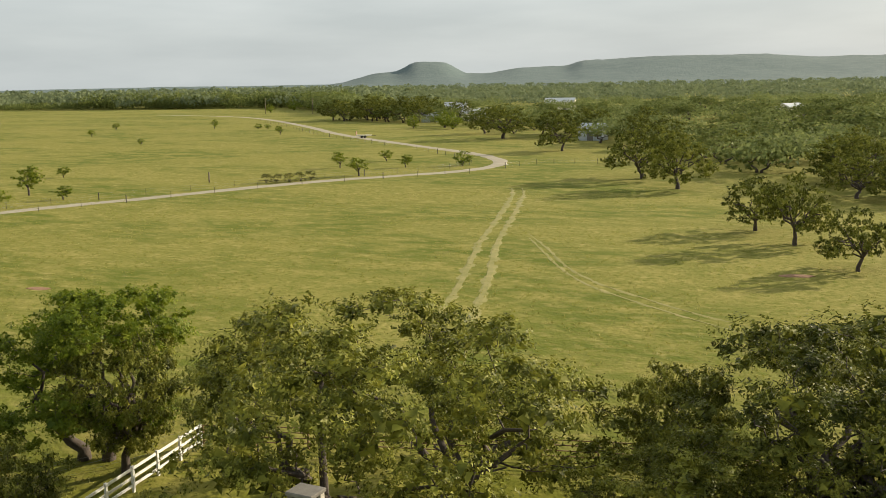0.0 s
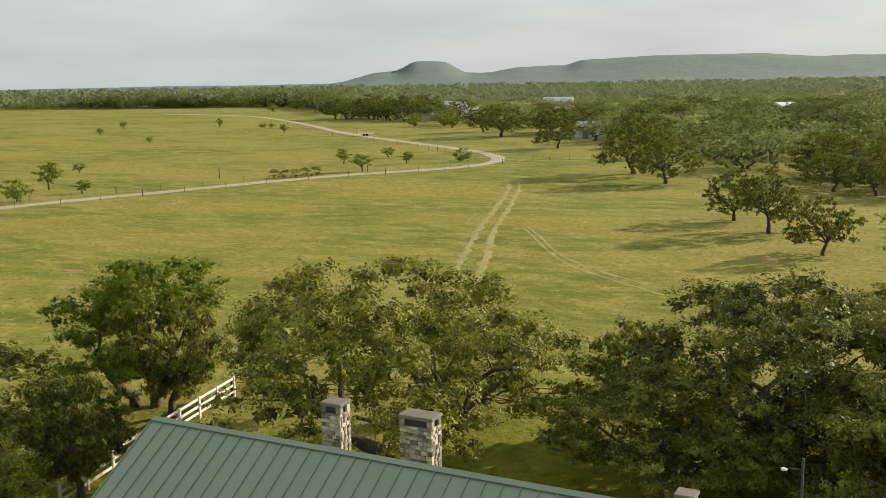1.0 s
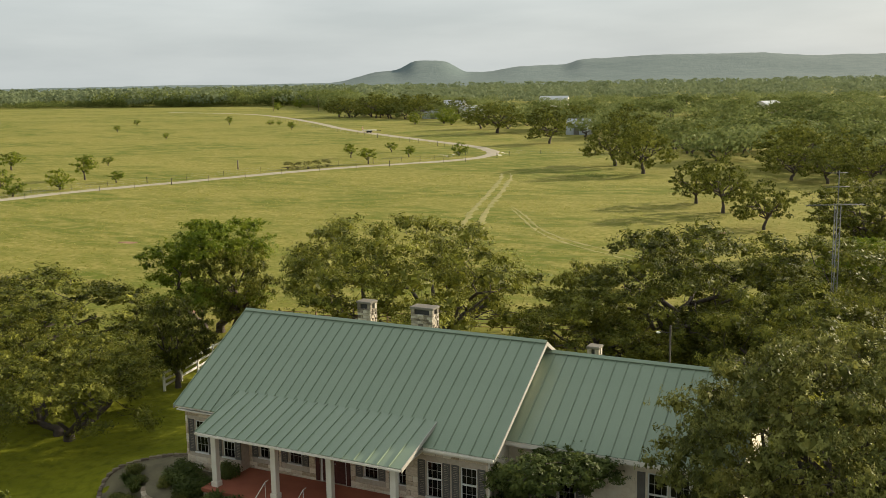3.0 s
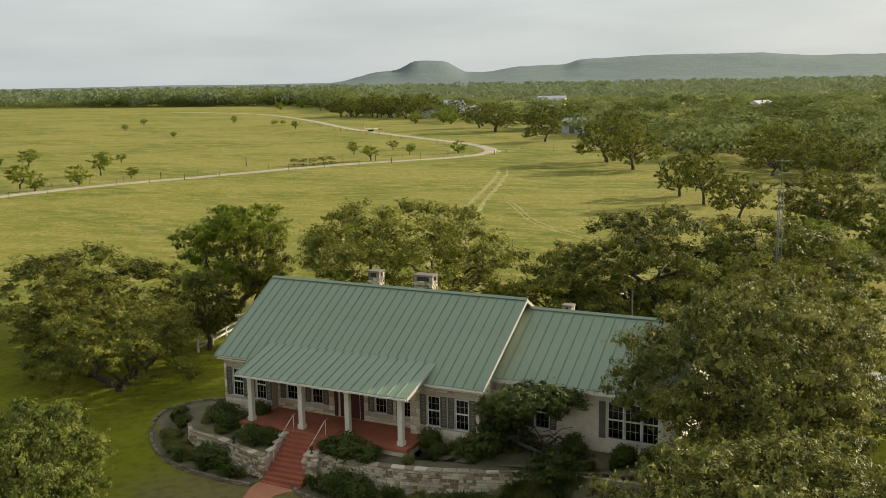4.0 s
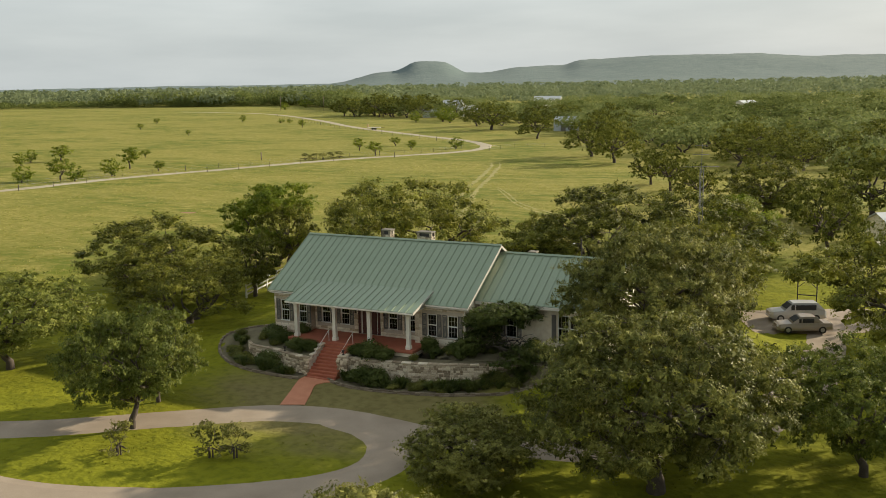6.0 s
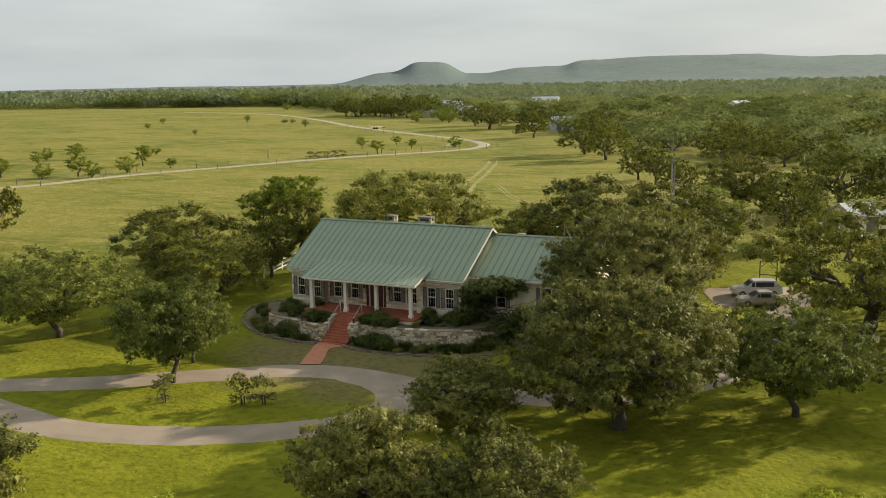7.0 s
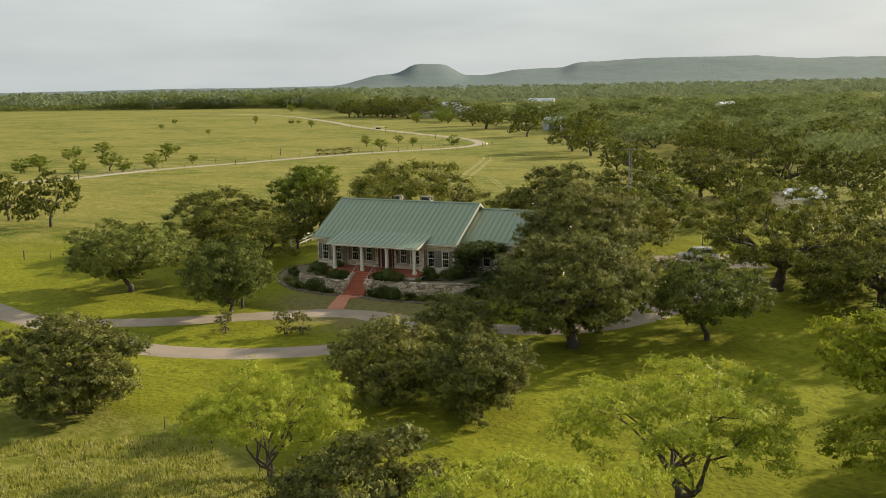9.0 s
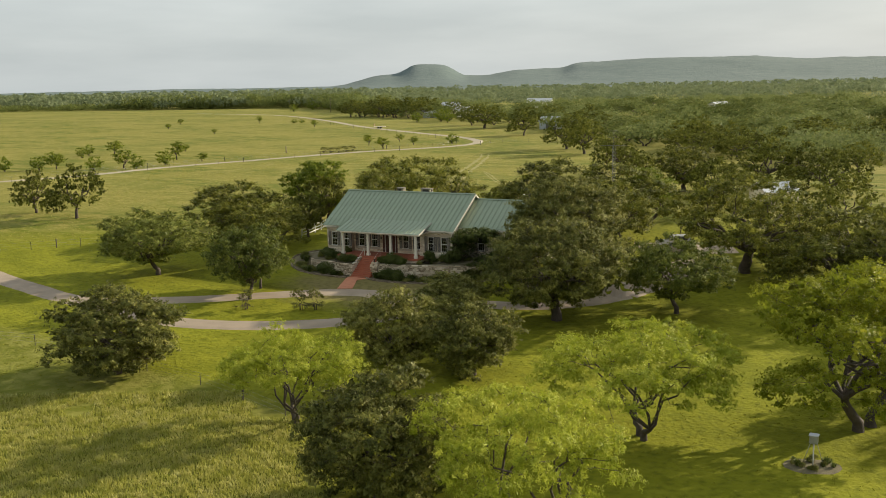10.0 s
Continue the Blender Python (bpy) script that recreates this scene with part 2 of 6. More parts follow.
def ground_material():
    m, n, l, b = material("grassland")
    geo = n.new("ShaderNodeNewGeometry")
    pos = geo.outputs["Position"]

    def fractal(scale, detail, stretch=None):
        t = n.new("ShaderNodeTexNoise")
        t.inputs["Scale"].default_value, t.inputs["Detail"].default_value = scale, detail
        if stretch:
            mp = n.new("ShaderNodeMapping")
            mp.inputs["Rotation"].default_value = (0, 0, radians(-27))
            mp.inputs["Scale"].default_value = stretch
            l.new(pos, mp.inputs[0])
            l.new(mp.outputs[0], t.inputs["Vector"])
        else:
            l.new(pos, t.inputs["Vector"])
        return t.outputs["Fac"]

    def mixing(fac, a, c):
        x = n.new("ShaderNodeMixRGB")
        l.new(fac, x.inputs[0])
        for s, v in ((1, a), (2, c)):
            if isinstance(v, tuple):
                x.inputs[s].default_value = (*v, 1)
            else:
                l.new(v, x.inputs[s])
        return x.outputs[0]

    def band(fac, lo, hi):
        r = n.new("ShaderNodeMapRange")
        r.interpolation_type = "SMOOTHSTEP"
        r.inputs["From Min"].default_value, r.inputs["From Max"].default_value = lo, hi
        l.new(fac, r.inputs["Value"])
        return r.outputs[0]

    big, mid, fine = fractal(0.022, 4, (1, 1.7, 1)), fractal(0.16, 5, (1, 2.2, 1)), fractal(1.6, 5)
    pasture = mixing(band(big, 0.40, 0.60), (0.106, 0.130, 0.016), (0.218, 0.202, 0.045))
    pasture = mixing(band(mid, 0.36, 0.72), pasture, (0.262, 0.232, 0.060))
    tuft = fractal(0.55, 6, (1, 1.8, 1))
    pasture = mixing(band(tuft, 0.46, 0.90), pasture, (0.36, 0.30, 0.10))
    pasture2 = mixing(band(fine, 0.22, 0.58), (0.135, 0.148, 0.018), pasture)
    lawn = mixing(band(mid, 0.30, 0.70), (0.158, 0.168, 0.010), (0.222, 0.226, 0.016))
    lawn = mixing(band(fine, 0.20, 0.60), (0.118, 0.128, 0.008), lawn)
    # lawn colour browner and duller round a point before the house front
    centre = n.new("ShaderNodeVectorMath")
    centre.operation = "DISTANCE"
    centre.inputs[1].default_value = (-13, 7, -0.7)
    l.new(pos, centre.inputs[0])
    worn = n.new("ShaderNodeMath")
    worn.operation = "MULTIPLY_ADD"
    worn.inputs[1].default_value = 9.0
    l.new(mid, worn.inputs[0])
    l.new(centre.outputs["Value"], worn.inputs[2])
    thin = mixing(band(fine, 0.30, 0.62), (0.145, 0.125, 0.045), (0.195, 0.168, 0.064))
    lawn = mixing(band(worn.outputs[0], 12, 18), thin, lawn)
    dot = n.new("ShaderNodeVectorMath")
    dot.operation = "DOT_PRODUCT"
    dot.inputs[1].default_value = (-0.4555, 0.890, 0)
    l.new(pos, dot.inputs[0])
    wob = n.new("ShaderNodeMath")
    wob.operation = "MULTIPLY_ADD"
    wob.inputs[1].default_value = 14.0
    l.new(mid, wob.inputs[0])
    l.new(dot.outputs["Value"], wob.inputs[2])
    tufty = fractal(0.7, 6)
    meadow = mixing(band(tufty, 0.36, 0.66), (0.135, 0.145, 0.018), (0.215, 0.212, 0.045))
    line = n.new("ShaderNodeVectorMath")
    line.operation = "DOT_PRODUCT"
    line.inputs[1].default_value = (-0.16, -0.987, 0)
    l.new(pos, line.inputs[0])
    rag = n.new("ShaderNodeMath")
    rag.operation = "MULTIPLY_ADD"
    rag.inputs[1].default_value = 5.0
    l.new(mid, rag.inputs[0])
    l.new(line.outputs["Value"], rag.inputs[2])
    side = n.new("ShaderNodeVectorMath")
    side.operation = "DOT_PRODUCT"
    side.inputs[1].default_value = (-0.75, -0.66, 0)
    l.new(pos, side.inputs[0])
    low = n.new("ShaderNodeMath")
    low.operation = "MULTIPLY"
    l.new(band(rag.outputs[0], 31, 34), low.inputs[0])
    l.new(band(side.outputs["Value"], 17, 21), low.inputs[1])
    lawn = mixing(low.outputs[0], lawn, meadow)
    colour = mixing(band(wob.outputs[0], 44, 62), lawn, pasture2)
    l.new(colour, b.inputs["Base Color"])
    b.inputs["Roughness"].default_value = 1.0
    b.inputs["Specular IOR Level"].default_value = 0.1
    bp = n.new("ShaderNodeBump")
    bp.inputs["Strength"].default_value, bp.inputs["Distance"].default_value = 0.7, 0.15
    l.new(fractal(2.6, 6), bp.inputs["Height"])
    l.new(bp.outputs[0], b.inputs["Normal"])
    return m


M_GROUND = ground_material()

# ---- building helpers ----


def mesh_object(name, verts, faces, mat, parent=None, smooth=False):
    me = bpy.data.meshes.new(name)
    me.from_pydata([tuple(v) for v in verts], [], [tuple(f) for f in faces])
    me.materials.append(mat)
    if smooth:
        me.polygons.foreach_set("use_smooth", [True] * len(me.polygons))
    me.update()
    ob = new(name, me)
    if parent:
        ob.parent = parent
    return ob


def part(name, bm, mat, parent=None, label=""):
    me = bpy.data.meshes.new(name)
    bmesh.ops.recalc_face_normals(bm, faces=bm.faces)
    bm.to_mesh(me)
    bm.free()
    me.materials.append(mat)
    ob = new(name, me)
    if parent:
        ob.parent = parent
    if label:
        ob["label"] = label
    return ob


def shared(name, me, parent, m=None):
    ob = new(name, me)
    ob.parent = parent
    if m is not None:
        ob.matrix_basis = m
    return ob


def add_box(bm, x0, x1, y0, y1, z0, z1, bevel=0.0, m=None):
    geom = bmesh.ops.create_cube(bm, size=1.0)["verts"]
    c = Matrix.Translation(((x0 + x1) / 2, (y0 + y1) / 2, (z0 + z1) / 2)) @ Matrix.Diagonal((x1 - x0, y1 - y0, z1 - z0, 1))
    bmesh.ops.transform(bm, matrix=(m @ c) if m else c, verts=geom)
    if bevel:
        edges = list({e for v in geom for e in v.link_edges})
        bmesh.ops.bevel(bm, geom=edges, offset=bevel, segments=1, affect="EDGES")
    return bm


def box(x0, x1, y0, y1, z0, z1, bevel=0.0, m=None):
    return add_box(bmesh.new(), x0, x1, y0, y1, z0, z1, bevel, m)


def beam(a, b, w, h=None, bevel=0.0):
    """A bar from a to b, w thick and h high."""
    a, b = Vector(a), Vector(b)
    m = Matrix.Translation((a + b) / 2) @ (b - a).to_track_quat("X", "Z").to_matrix().to_4x4()
    d = (b - a).length
    return box(-d / 2, d / 2, -w / 2, w / 2, -(h or w) / 2, (h or w) / 2, bevel, m)


def empty(name, at=(0, 0, 0)):
    e = new(name)
    e.empty_display_size = 0.3
    e.location = at
    return e


PROFILE_S = np.array([-900, -120, -60, -35, -15, 0, 10, 18, 24, 35, 50, 75, 100, 170, 215, 400, 900, 6000], float)
PROFILE_Z = np.array([-8, -4.0, -3.0, -2.5, -1.9, -1.2, -0.8, -0.65, -0.3, 0.6, 1.4, 2.0, 2.4, 2.8, 3.4, 5.0, 6.0, 6.0])


def along(x, y):
    return -0.4555 * x + 0.890 * y


def across(x, y):
    return 0.890 * x + 0.4555 * y


def spot(q, s):
    """World x, y of a place q metres to the right and s metres ahead along the flight line."""
    return 0.890 * q - 0.4555 * s, 0.4555 * q + 0.890 * s


def smooth_step(v):
    v = np.clip(v, 0, 1)
    return v * v * (3 - 2 * v)


def ground_z(x, y):
    s = along(np.asarray(x, float), np.asarray(y, float))
    base = sum(np.interp(s + k, PROFILE_S, PROFILE_Z) for k in (-8, -4, 0, 4, 8)) / 5
    # the pad on which the house stands
    dx = np.maximum(np.maximum(-25.6 - x, x - 9.0), 0)
    dy = np.maximum(np.maximum(13.6 - y, y - 27.0), 0)
    f = smooth_step(1 - np.hypot(dx, np.where(np.asarray(y) < 13.6, dy * 2.6, dy)) / 8.0)
    return base + f * np.maximum(1.05 - base, 0)


def gz(x, y):
    return float(ground_z(x, y))


def build_ground():
    near = np.arange(-70, 70.1, 1.0)
    s = np.concatenate([[-900, -500, -300, -200, -150, -120, -100, -85], near, np.arange(74, 240, 6), np.arange(250, 500, 25), [550, 650, 800, 1000, 1400, 2000, 3000, 4600]])
    q = np.concatenate([[-4500, -2500, -1200, -700, -400, -250, -180, -130, -100, -80], np.arange(-62, 62.1, 1.0), [70, 85, 105, 130, 180, 250, 400, 700, 1200, 2500, 4500]])
    Q, S = np.meshgrid(q, s)
    X, Y = 0.890 * Q - 0.4555 * S, 0.4555 * Q + 0.890 * S
    Z = ground_z(X, Y)
    verts = np.stack([X, Y, Z], -1).reshape(-1, 3)
    w = len(q)
    i = (np.arange(len(s) - 1)[:, None] * w + np.arange(w - 1)[None, :]).ravel()
    faces = np.stack([i, i + 1, i + w + 1, i + w], 1)
    return tagged(mesh_object("ground", verts.tolist(), faces.tolist(), M_GROUND, smooth=True),
                  "rolling grass pasture and mown lawn reaching the horizon", "ground", kind="structure")


build_ground()


def curve_points(pts, step=1.5):
    """A smooth line through the points (Catmull-Rom)."""
    p = [Vector(v) for v in pts]
    p = [p[0] * 2 - p[1]] + p + [p[-1] * 2 - p[-2]]
    out = []
    for a, b, c, d in zip(p, p[1:], p[2:], p[3:]):
        k = max(2, int((c - b).length / step))
        for j in range(k):
            t = j / k
            out.append(0.5 * ((2 * b) + (c - a) * t + (2 * a - 5 * b + 4 * c - d) * t * t + (3 * b - a - 3 * c + d) * t ** 3))
    return out + [p[-2]]


def strip(name, pts, width, mat, lift=0.03, rough=0.0, step=1.5, cols=4, taper=0.0):
    """A band of paving or bare ground that lies on the ground along a line."""
    line = curve_points(pts, step)
    verts, faces = [], []
    for k, c in enumerate(line):
        t = (line[min(k + 1, len(line) - 1)] - line[max(k - 1, 0)]).normalized()
        n = Vector((-t.y, t.x))
        f = 1 - taper * (1 - min(1, 6 * min(k, len(line) - 1 - k) / len(line)))
        for j in range(cols + 1):
            u = (j / cols - 0.5) * width * f
            if rough and j in (0, cols):
                u += rough * noise.noise(Vector((c.x * 0.5, c.y * 0.5, j)))
            x, y = c.x + n.x * u, c.y + n.y * u
            verts.append((x, y, gz(x, y) + lift - (0.06 if j in (0, cols) else 0)))
    for k in range(len(line) - 1):
        for j in range(cols):
            a = k * (cols + 1) + j
            faces.append((a, a + 1, a + cols + 2, a + cols + 1))
    return mesh_object(name, verts, faces, mat)


tagged(strip("road", [(-168, 20), (-150, 46), (-142.6, 60.9), (-135.1, 77), (-131.2, 98.8), (-127.3, 112.5), (-121.5, 126.4), (-115.4, 142.7), (-107, 159.1), (-98.3, 171.2), (-92.4, 180),
                      (-89.2, 190.3), (-91, 201.5), (-98.2, 212.9), (-106.5, 221.6), (-121.7, 233.8), (-147.7, 253.4), (-188.6, 287), (-231.8, 330), (-295, 390), (-345, 425), (-420, 450)],
             3.4, M_ROAD, 0.06, 0.7, 3.0), "pale caliche country road bending through the pasture", "road", kind="structure")
tagged(strip("driveway", [(-92, 4), (-75, -3), (-58, -8.6), (-50, -10.8), (-43, -12.6), (-38, -12.4), (-33.5, -10.3), (-28, -7.2), (-22.5, -3.2), (-16.6, 0.9), (-12, 2.3), (-8.2, 2.2), (-4, 1.9), (0.5, 2.7), (4.5, 3.4), (9, 5.6), (13.5, 11), (16.5, 22), (16, 38)], 3.9, M_DRIVE, 0.035, 0.15),
       "pale concrete circular driveway beside the lawn", "driveway", kind="structure")
tagged(strip("driveway_loop", [(-41, -13.0), (-36, -13.7), (-31, -14.9), (-25.3, -15.5), (-21, -15.0), (-17, -13.8), (-12.9, -11.9), (-8.7, -9.0), (-6.0, -6.4), (-4.9, -3.4), (-5.5, -0.7), (-7.9, 1.3), (-11.5, 2.2)], 3.4, M_DRIVE, 0.05, 0.15, 0.8),
       "pale concrete arm of the circular driveway", "driveway", kind="structure")
for rut in (((-34, 58), (-39.6, 71.6), (-43.3, 83.1), (-51, 104.1), (-58.5, 127), (-66.1, 149.3), (-70, 158)), ((-31.4, 59), (-37, 72.7), (-41, 84.1), (-49.1, 104.8), (-56.7, 127.7), (-64.4, 149.9), (-68.2, 158.5))):
    tagged(strip("track", rut, 1.05, M_RUT, 0.03, 1.3, 0.7, 4, 0.8), "worn pale wheel rut crossing the pasture", "track", kind="structure")
for rut in (((-48, 112), (-42.2, 103), (-37, 94.5), (-32, 88.3), (-27, 84.3), (-21.9, 80.6), (-15.4, 77.0)), ((-47, 109.5), (-41, 99.5), (-36, 91.6), (-31.5, 86.2), (-26.6, 82.2), (-21.2, 78.4), (-15, 74.6))):
    tagged(strip("track", rut, 0.42, M_RUT, 0.02, 1.0, 0.7, 4, 0.9), "faint wheel rut bending off across the pasture", "track", kind="structure")
for x, y, r in ((-15.0, 97.9, 1.6), (-79.2, 65.2, 1.2), (-48, 41, 1.0)):
    tagged(strip("soil", [(x - r, y - r * 0.4), (x, y), (x + r, y + r * 0.3)], r * 1.1, M_SOIL, 0.04, 0.6, 0.4, 4, 0.8), "bare patch of reddish soil in the grass", "soil", kind="structure")


# ---- hills on the horizon ----
def mesa(v, centre, top, slope, h):
    return h * smooth_step((top + slope - np.abs(v - centre)) / slope)


def build_hills():
    q = np.linspace(-3300, 3700, 421)
    s = np.linspace(1500, 4300, 57)
    Q, S = np.meshgrid(q, s)
    k = Q / S * 3200
    near = smooth_step((S - 1600) / 1500)
    ridge = mesa(k, -30, 40, 84, 33) + mesa(k, -90, 60, 90, 6) + mesa(k, 760, 950, 170, 33) + mesa(k, 960, 700, 120, 14) + mesa(k, 1100, 640, 75, 18) + mesa(k, 850, 120, 260, 12) + mesa(k, -600, 400, 400, 3)
    wob = np.array([noise.fractal(Vector((a / 260, b / 260, 3.1)), 1.0, 2.0, 5) for a, b in zip(Q.ravel(), S.ravel())]).reshape(Q.shape)
    far = smooth_step((S - 2500) / 900)
    rough = np.array([noise.noise(Vector((a / 38, b / 60, 8.3))) for a, b in zip(Q.ravel(), S.ravel())]).reshape(Q.shape)
    Z = 6 + near * (14 + mesa(k, 1500, 900, 700, 5)) + far * (ridge + 2.2 * rough) + wob * 4.0 * near - 1
    X, Y = 0.890 * Q - 0.4555 * S, 0.4555 * Q + 0.890 * S
    verts = np.stack([X, Y, Z], -1).reshape(-1, 3)
    w = len(q)
    i = (np.arange(len(s) - 1)[:, None] * w + np.arange(w - 1)[None, :]).ravel()
    return tagged(mesh_object("hills", verts.tolist(), np.stack([i, i + 1, i + w + 1, i + w], 1).tolist(), M_HILL_HAZED, smooth=True),
                  "distant flat-topped wooded hills with pale haze in their colour", "hills", kind="structure")


build_hills()

# ---- trees ----
def leaves_mesh(name, verts, mat):
    """A mesh of loose leaves or blades from an (n, corners, 3) array."""
    n, k = verts.shape[:2]
    me = bpy.data.meshes.new(name)
    me.vertices.add(n * k)
    me.vertices.foreach_set("co", np.ascontiguousarray(verts, dtype=np.float32).ravel())
    me.loops.add(n * k)
    me.loops.foreach_set("vertex_index", np.arange(n * k, dtype=np.int32))
    me.polygons.add(n)
    me.polygons.foreach_set("loop_start", np.arange(0, n * k, k, dtype=np.int32))
    me.materials.append(mat)
    me.update(calc_edges=True)
    return me


def leaf_blades(rng, pos, out, size, droop=0.0, slim=0.5, loose=0.55):
    """Pointed leaves at pos that face roughly out."""
    n = len(pos)
    nrm = out + rng.normal(0, loose, (n, 3))
    nrm /= np.linalg.norm(nrm, axis=1)[:, None] + 1e-9
    t = rng.normal(0, 1, (n, 3))
    t[:, 2] -= droop
    t -= nrm * (t * nrm).sum(1)[:, None]
    t /= np.linalg.norm(t, axis=1)[:, None] + 1e-9
    b = np.cross(nrm, t)
    L = size * rng.uniform(0.6, 1.35, (n, 1))
    W = L * slim * rng.uniform(0.75, 1.25, (n, 1))
    bend = nrm * L * rng.uniform(-0.12, 0.22, (n, 1))
    return np.stack([pos - t * L * 0.4 + b * W * 0.5, pos + t * L * 0.6 + bend, pos - t * L * 0.4 - b * W * 0.5], 1)


def tube(verts, faces, pts, r0, r1, sides=6):
    """A tapered bent limb."""
    base = len(verts)
    for k, p in enumerate(pts):
        d = (pts[min(k + 1, len(pts) - 1)] - pts[max(k - 1, 0)])
        d = d / (np.linalg.norm(d) + 1e-9)
        u = np.cross(d, (0.31, 0.93, 0.17))
        u /= np.linalg.norm(u) + 1e-9
        v = np.cross(d, u)
        r = r0 + (r1 - r0) * k / (len(pts) - 1)
        for j in range(sides):
            a = 2 * math.pi * j / sides
            verts.append(tuple(p + (u * math.cos(a) + v * math.sin(a)) * r))
    for k in range(len(pts) - 1):
        for j in range(sides):
            a, b = base + k * sides + j, base + k * sides + (j + 1) % sides
            faces.append((a, b, b + sides, a + sides))


def limb_line(rng, a, b, wob, n=5, lift=0.0):
    a, b = np.array(a, float), np.array(b, float)
    d = np.linalg.norm(b - a)
    pts = []
    for k in range(n):
        t = k / (n - 1)
        p = a + (b - a) * t
        if 0 < k < n - 1:
            p = p + rng.normal(0, wob * d, 3) + np.array((0, 0, lift * d * math.sin(math.pi * t)))
        pts.append(p)
    return pts


def grow(name, seed, H, W, mat, bare=0.22, clumps=70, per=200, leaf=0.26, clump_r=0.16, stems=1, trunk=0.32, hollow=0.35, flat=0.6, droop=0.4, gaps=0.0, slim=0.5, fork=0.2, skirt=0.0, lobes=15, core=26, twigs=True, egg=False):
    """A tree at the origin: trunk with limbs, and a crown of leaf clumps with an uneven outline."""
    rng = np.random.default_rng(seed)
    root = empty(name)
    R, zc = W / 2, H * (bare + (1 - bare) * 0.42)
    if skirt > 0.5:
        zc = H * 0.40
    up, down = H - zc, zc - H * bare * (1 - skirt)
    low = H * bare * (1 - skirt)
    zc_egg = (H + low) / 2
    cl = []
    ang = rng.uniform(0, 6.28)
    # billows: domes of different size round the middle, each clad with clumps
    domes = []
    for k in range(lobes):
        a = ang + 2.4 * k
        rr = R * rng.uniform(0.26, 0.44) * (1.0 if k else 1.15)
        out = 0.0 if k == 0 else min(R - rr, R * rng.uniform(0.30, 0.80))
        if out > 0.5 * R:
            zz = zc + (up - rr * 0.75) * rng.uniform(-0.75, 0.6) - down * (0.45 if skirt > 0.5 else 0.1)
        else:
            zz = zc + (up - rr * 0.75) * rng.uniform(0.3, 1.0)
        if egg:
            g = 1 - 2 * (k + 0.5) / lobes
            out, rr = 0.52 * R * math.sqrt(1 - g * g), 0.40 * R
            zz = zc_egg + g * 0.30 * H
        elif k == 0:
            zz = H - rr * 0.8
        domes.append((np.array((math.cos(a) * out, math.sin(a) * out, zz)), rr))
    tries = 0
    while len(cl) < clumps and tries < clumps * 40:
        tries += 1
        c0, rr = domes[rng.integers(lobes)]
        d = rng.normal(0, 1, 3)
        d += 0.7 * np.array((c0[0], c0[1], 0)) / R + (0, 0, 0.0 if skirt > 0.5 else 0.3)
        d /= np.linalg.norm(d)
        r = clump_r * W * rng.uniform(0.6, 1.2) * 0.5
        p = c0 + d * np.array((1, 1, 0.78)) * max(rr - r * 0.6, 0.1) * rng.uniform(hollow, 1.0) ** 0.3
        if egg:
            d = rng.normal(0, 1, 3)
            d /= np.linalg.norm(d)
            lump = 0.94 + 0.30 * noise.noise(Vector(d * 2.1) + Vector((seed, 0, 0)))
            p = np.array((0, 0, zc_egg)) + d * lump * rng.uniform(0.55, 1.0) * np.array((R - 0.5 * r, R - 0.5 * r, (H - low) / 2 - 0.3 * r))
        if p[2] < H * bare * (1 - skirt) + r * (0.2 if skirt > 0.5 else 0.5) or p[2] > H:
            continue
        if gaps and noise.noise(Vector((p[0] * 0.35 + seed, p[1] * 0.35, p[2] * 0.35))) < gaps - 0.35:
            continue
        if any(np.linalg.norm(p - c) < (0.42 if egg else 0.5) * (r + s) for c, s, _ in cl):
            continue
        cl.append((p, r, d))
    verts, faces = [], []
    heads = []
    for s in range(stems):
        a = ang + 6.28 * s / stems
        off = 0.0 if stems == 1 else trunk * 1.4
        foot = np.array((math.cos(a) * off, math.sin(a) * off, -0.4))
        lean = 0.06 * H if stems == 1 else 0.13 * H
        head = np.array((math.cos(a) * (off + lean), math.sin(a) * (off + lean), H * fork * rng.uniform(0.85, 1.15)))
        tr = trunk / math.sqrt(stems)
        tube(verts, faces, [foot, foot + (0, 0, 0.55)] + limb_line(rng, foot + (0, 0, 1.0), head, 0.04, 4), tr * 1.25, tr * 0.72, 8)
        heads.append((head, tr * 0.7))
    mids = []
    nl = max(5, int(clumps ** 0.5))
    for k in range(nl):
        a = 6.28 * k / nl + rng.uniform(-0.3, 0.3)
        head, tr = heads[int(k * stems / nl) % stems]
        e = rng.uniform(0.05, 0.75)
        m = np.array((math.cos(a) * R * 0.55 * math.cos(e), math.sin(a) * R * 0.55 * math.cos(e), zc + up * 0.5 * math.sin(e) - down * 0.25))
        limb = limb_line(rng, head, m, 0.07, 6, 0.06)
        tube(verts, faces, limb, tr * 0.72, tr * 0.26, 6)
        mids += [(q, tr * (0.72 - 0.092 * j) * 0.6) for j, q in enumerate(limb) if j > 1]
    for p, r, face in cl:
        if not twigs:
            break
        m, tr = min(mids, key=lambda v: np.linalg.norm(v[0] - p) + max(0.0, v[0][2] - p[2]))
        tube(verts, faces, limb_line(rng, m, p, 0.09, 5, 0.05), tr * 0.75, 0.02, 3)
        mids.append((m + (p - m) * 0.6, tr * 0.4))
    part_trunk = mesh_object("trunk", verts, faces, M_BARK, root, True)
    P, O = [], []
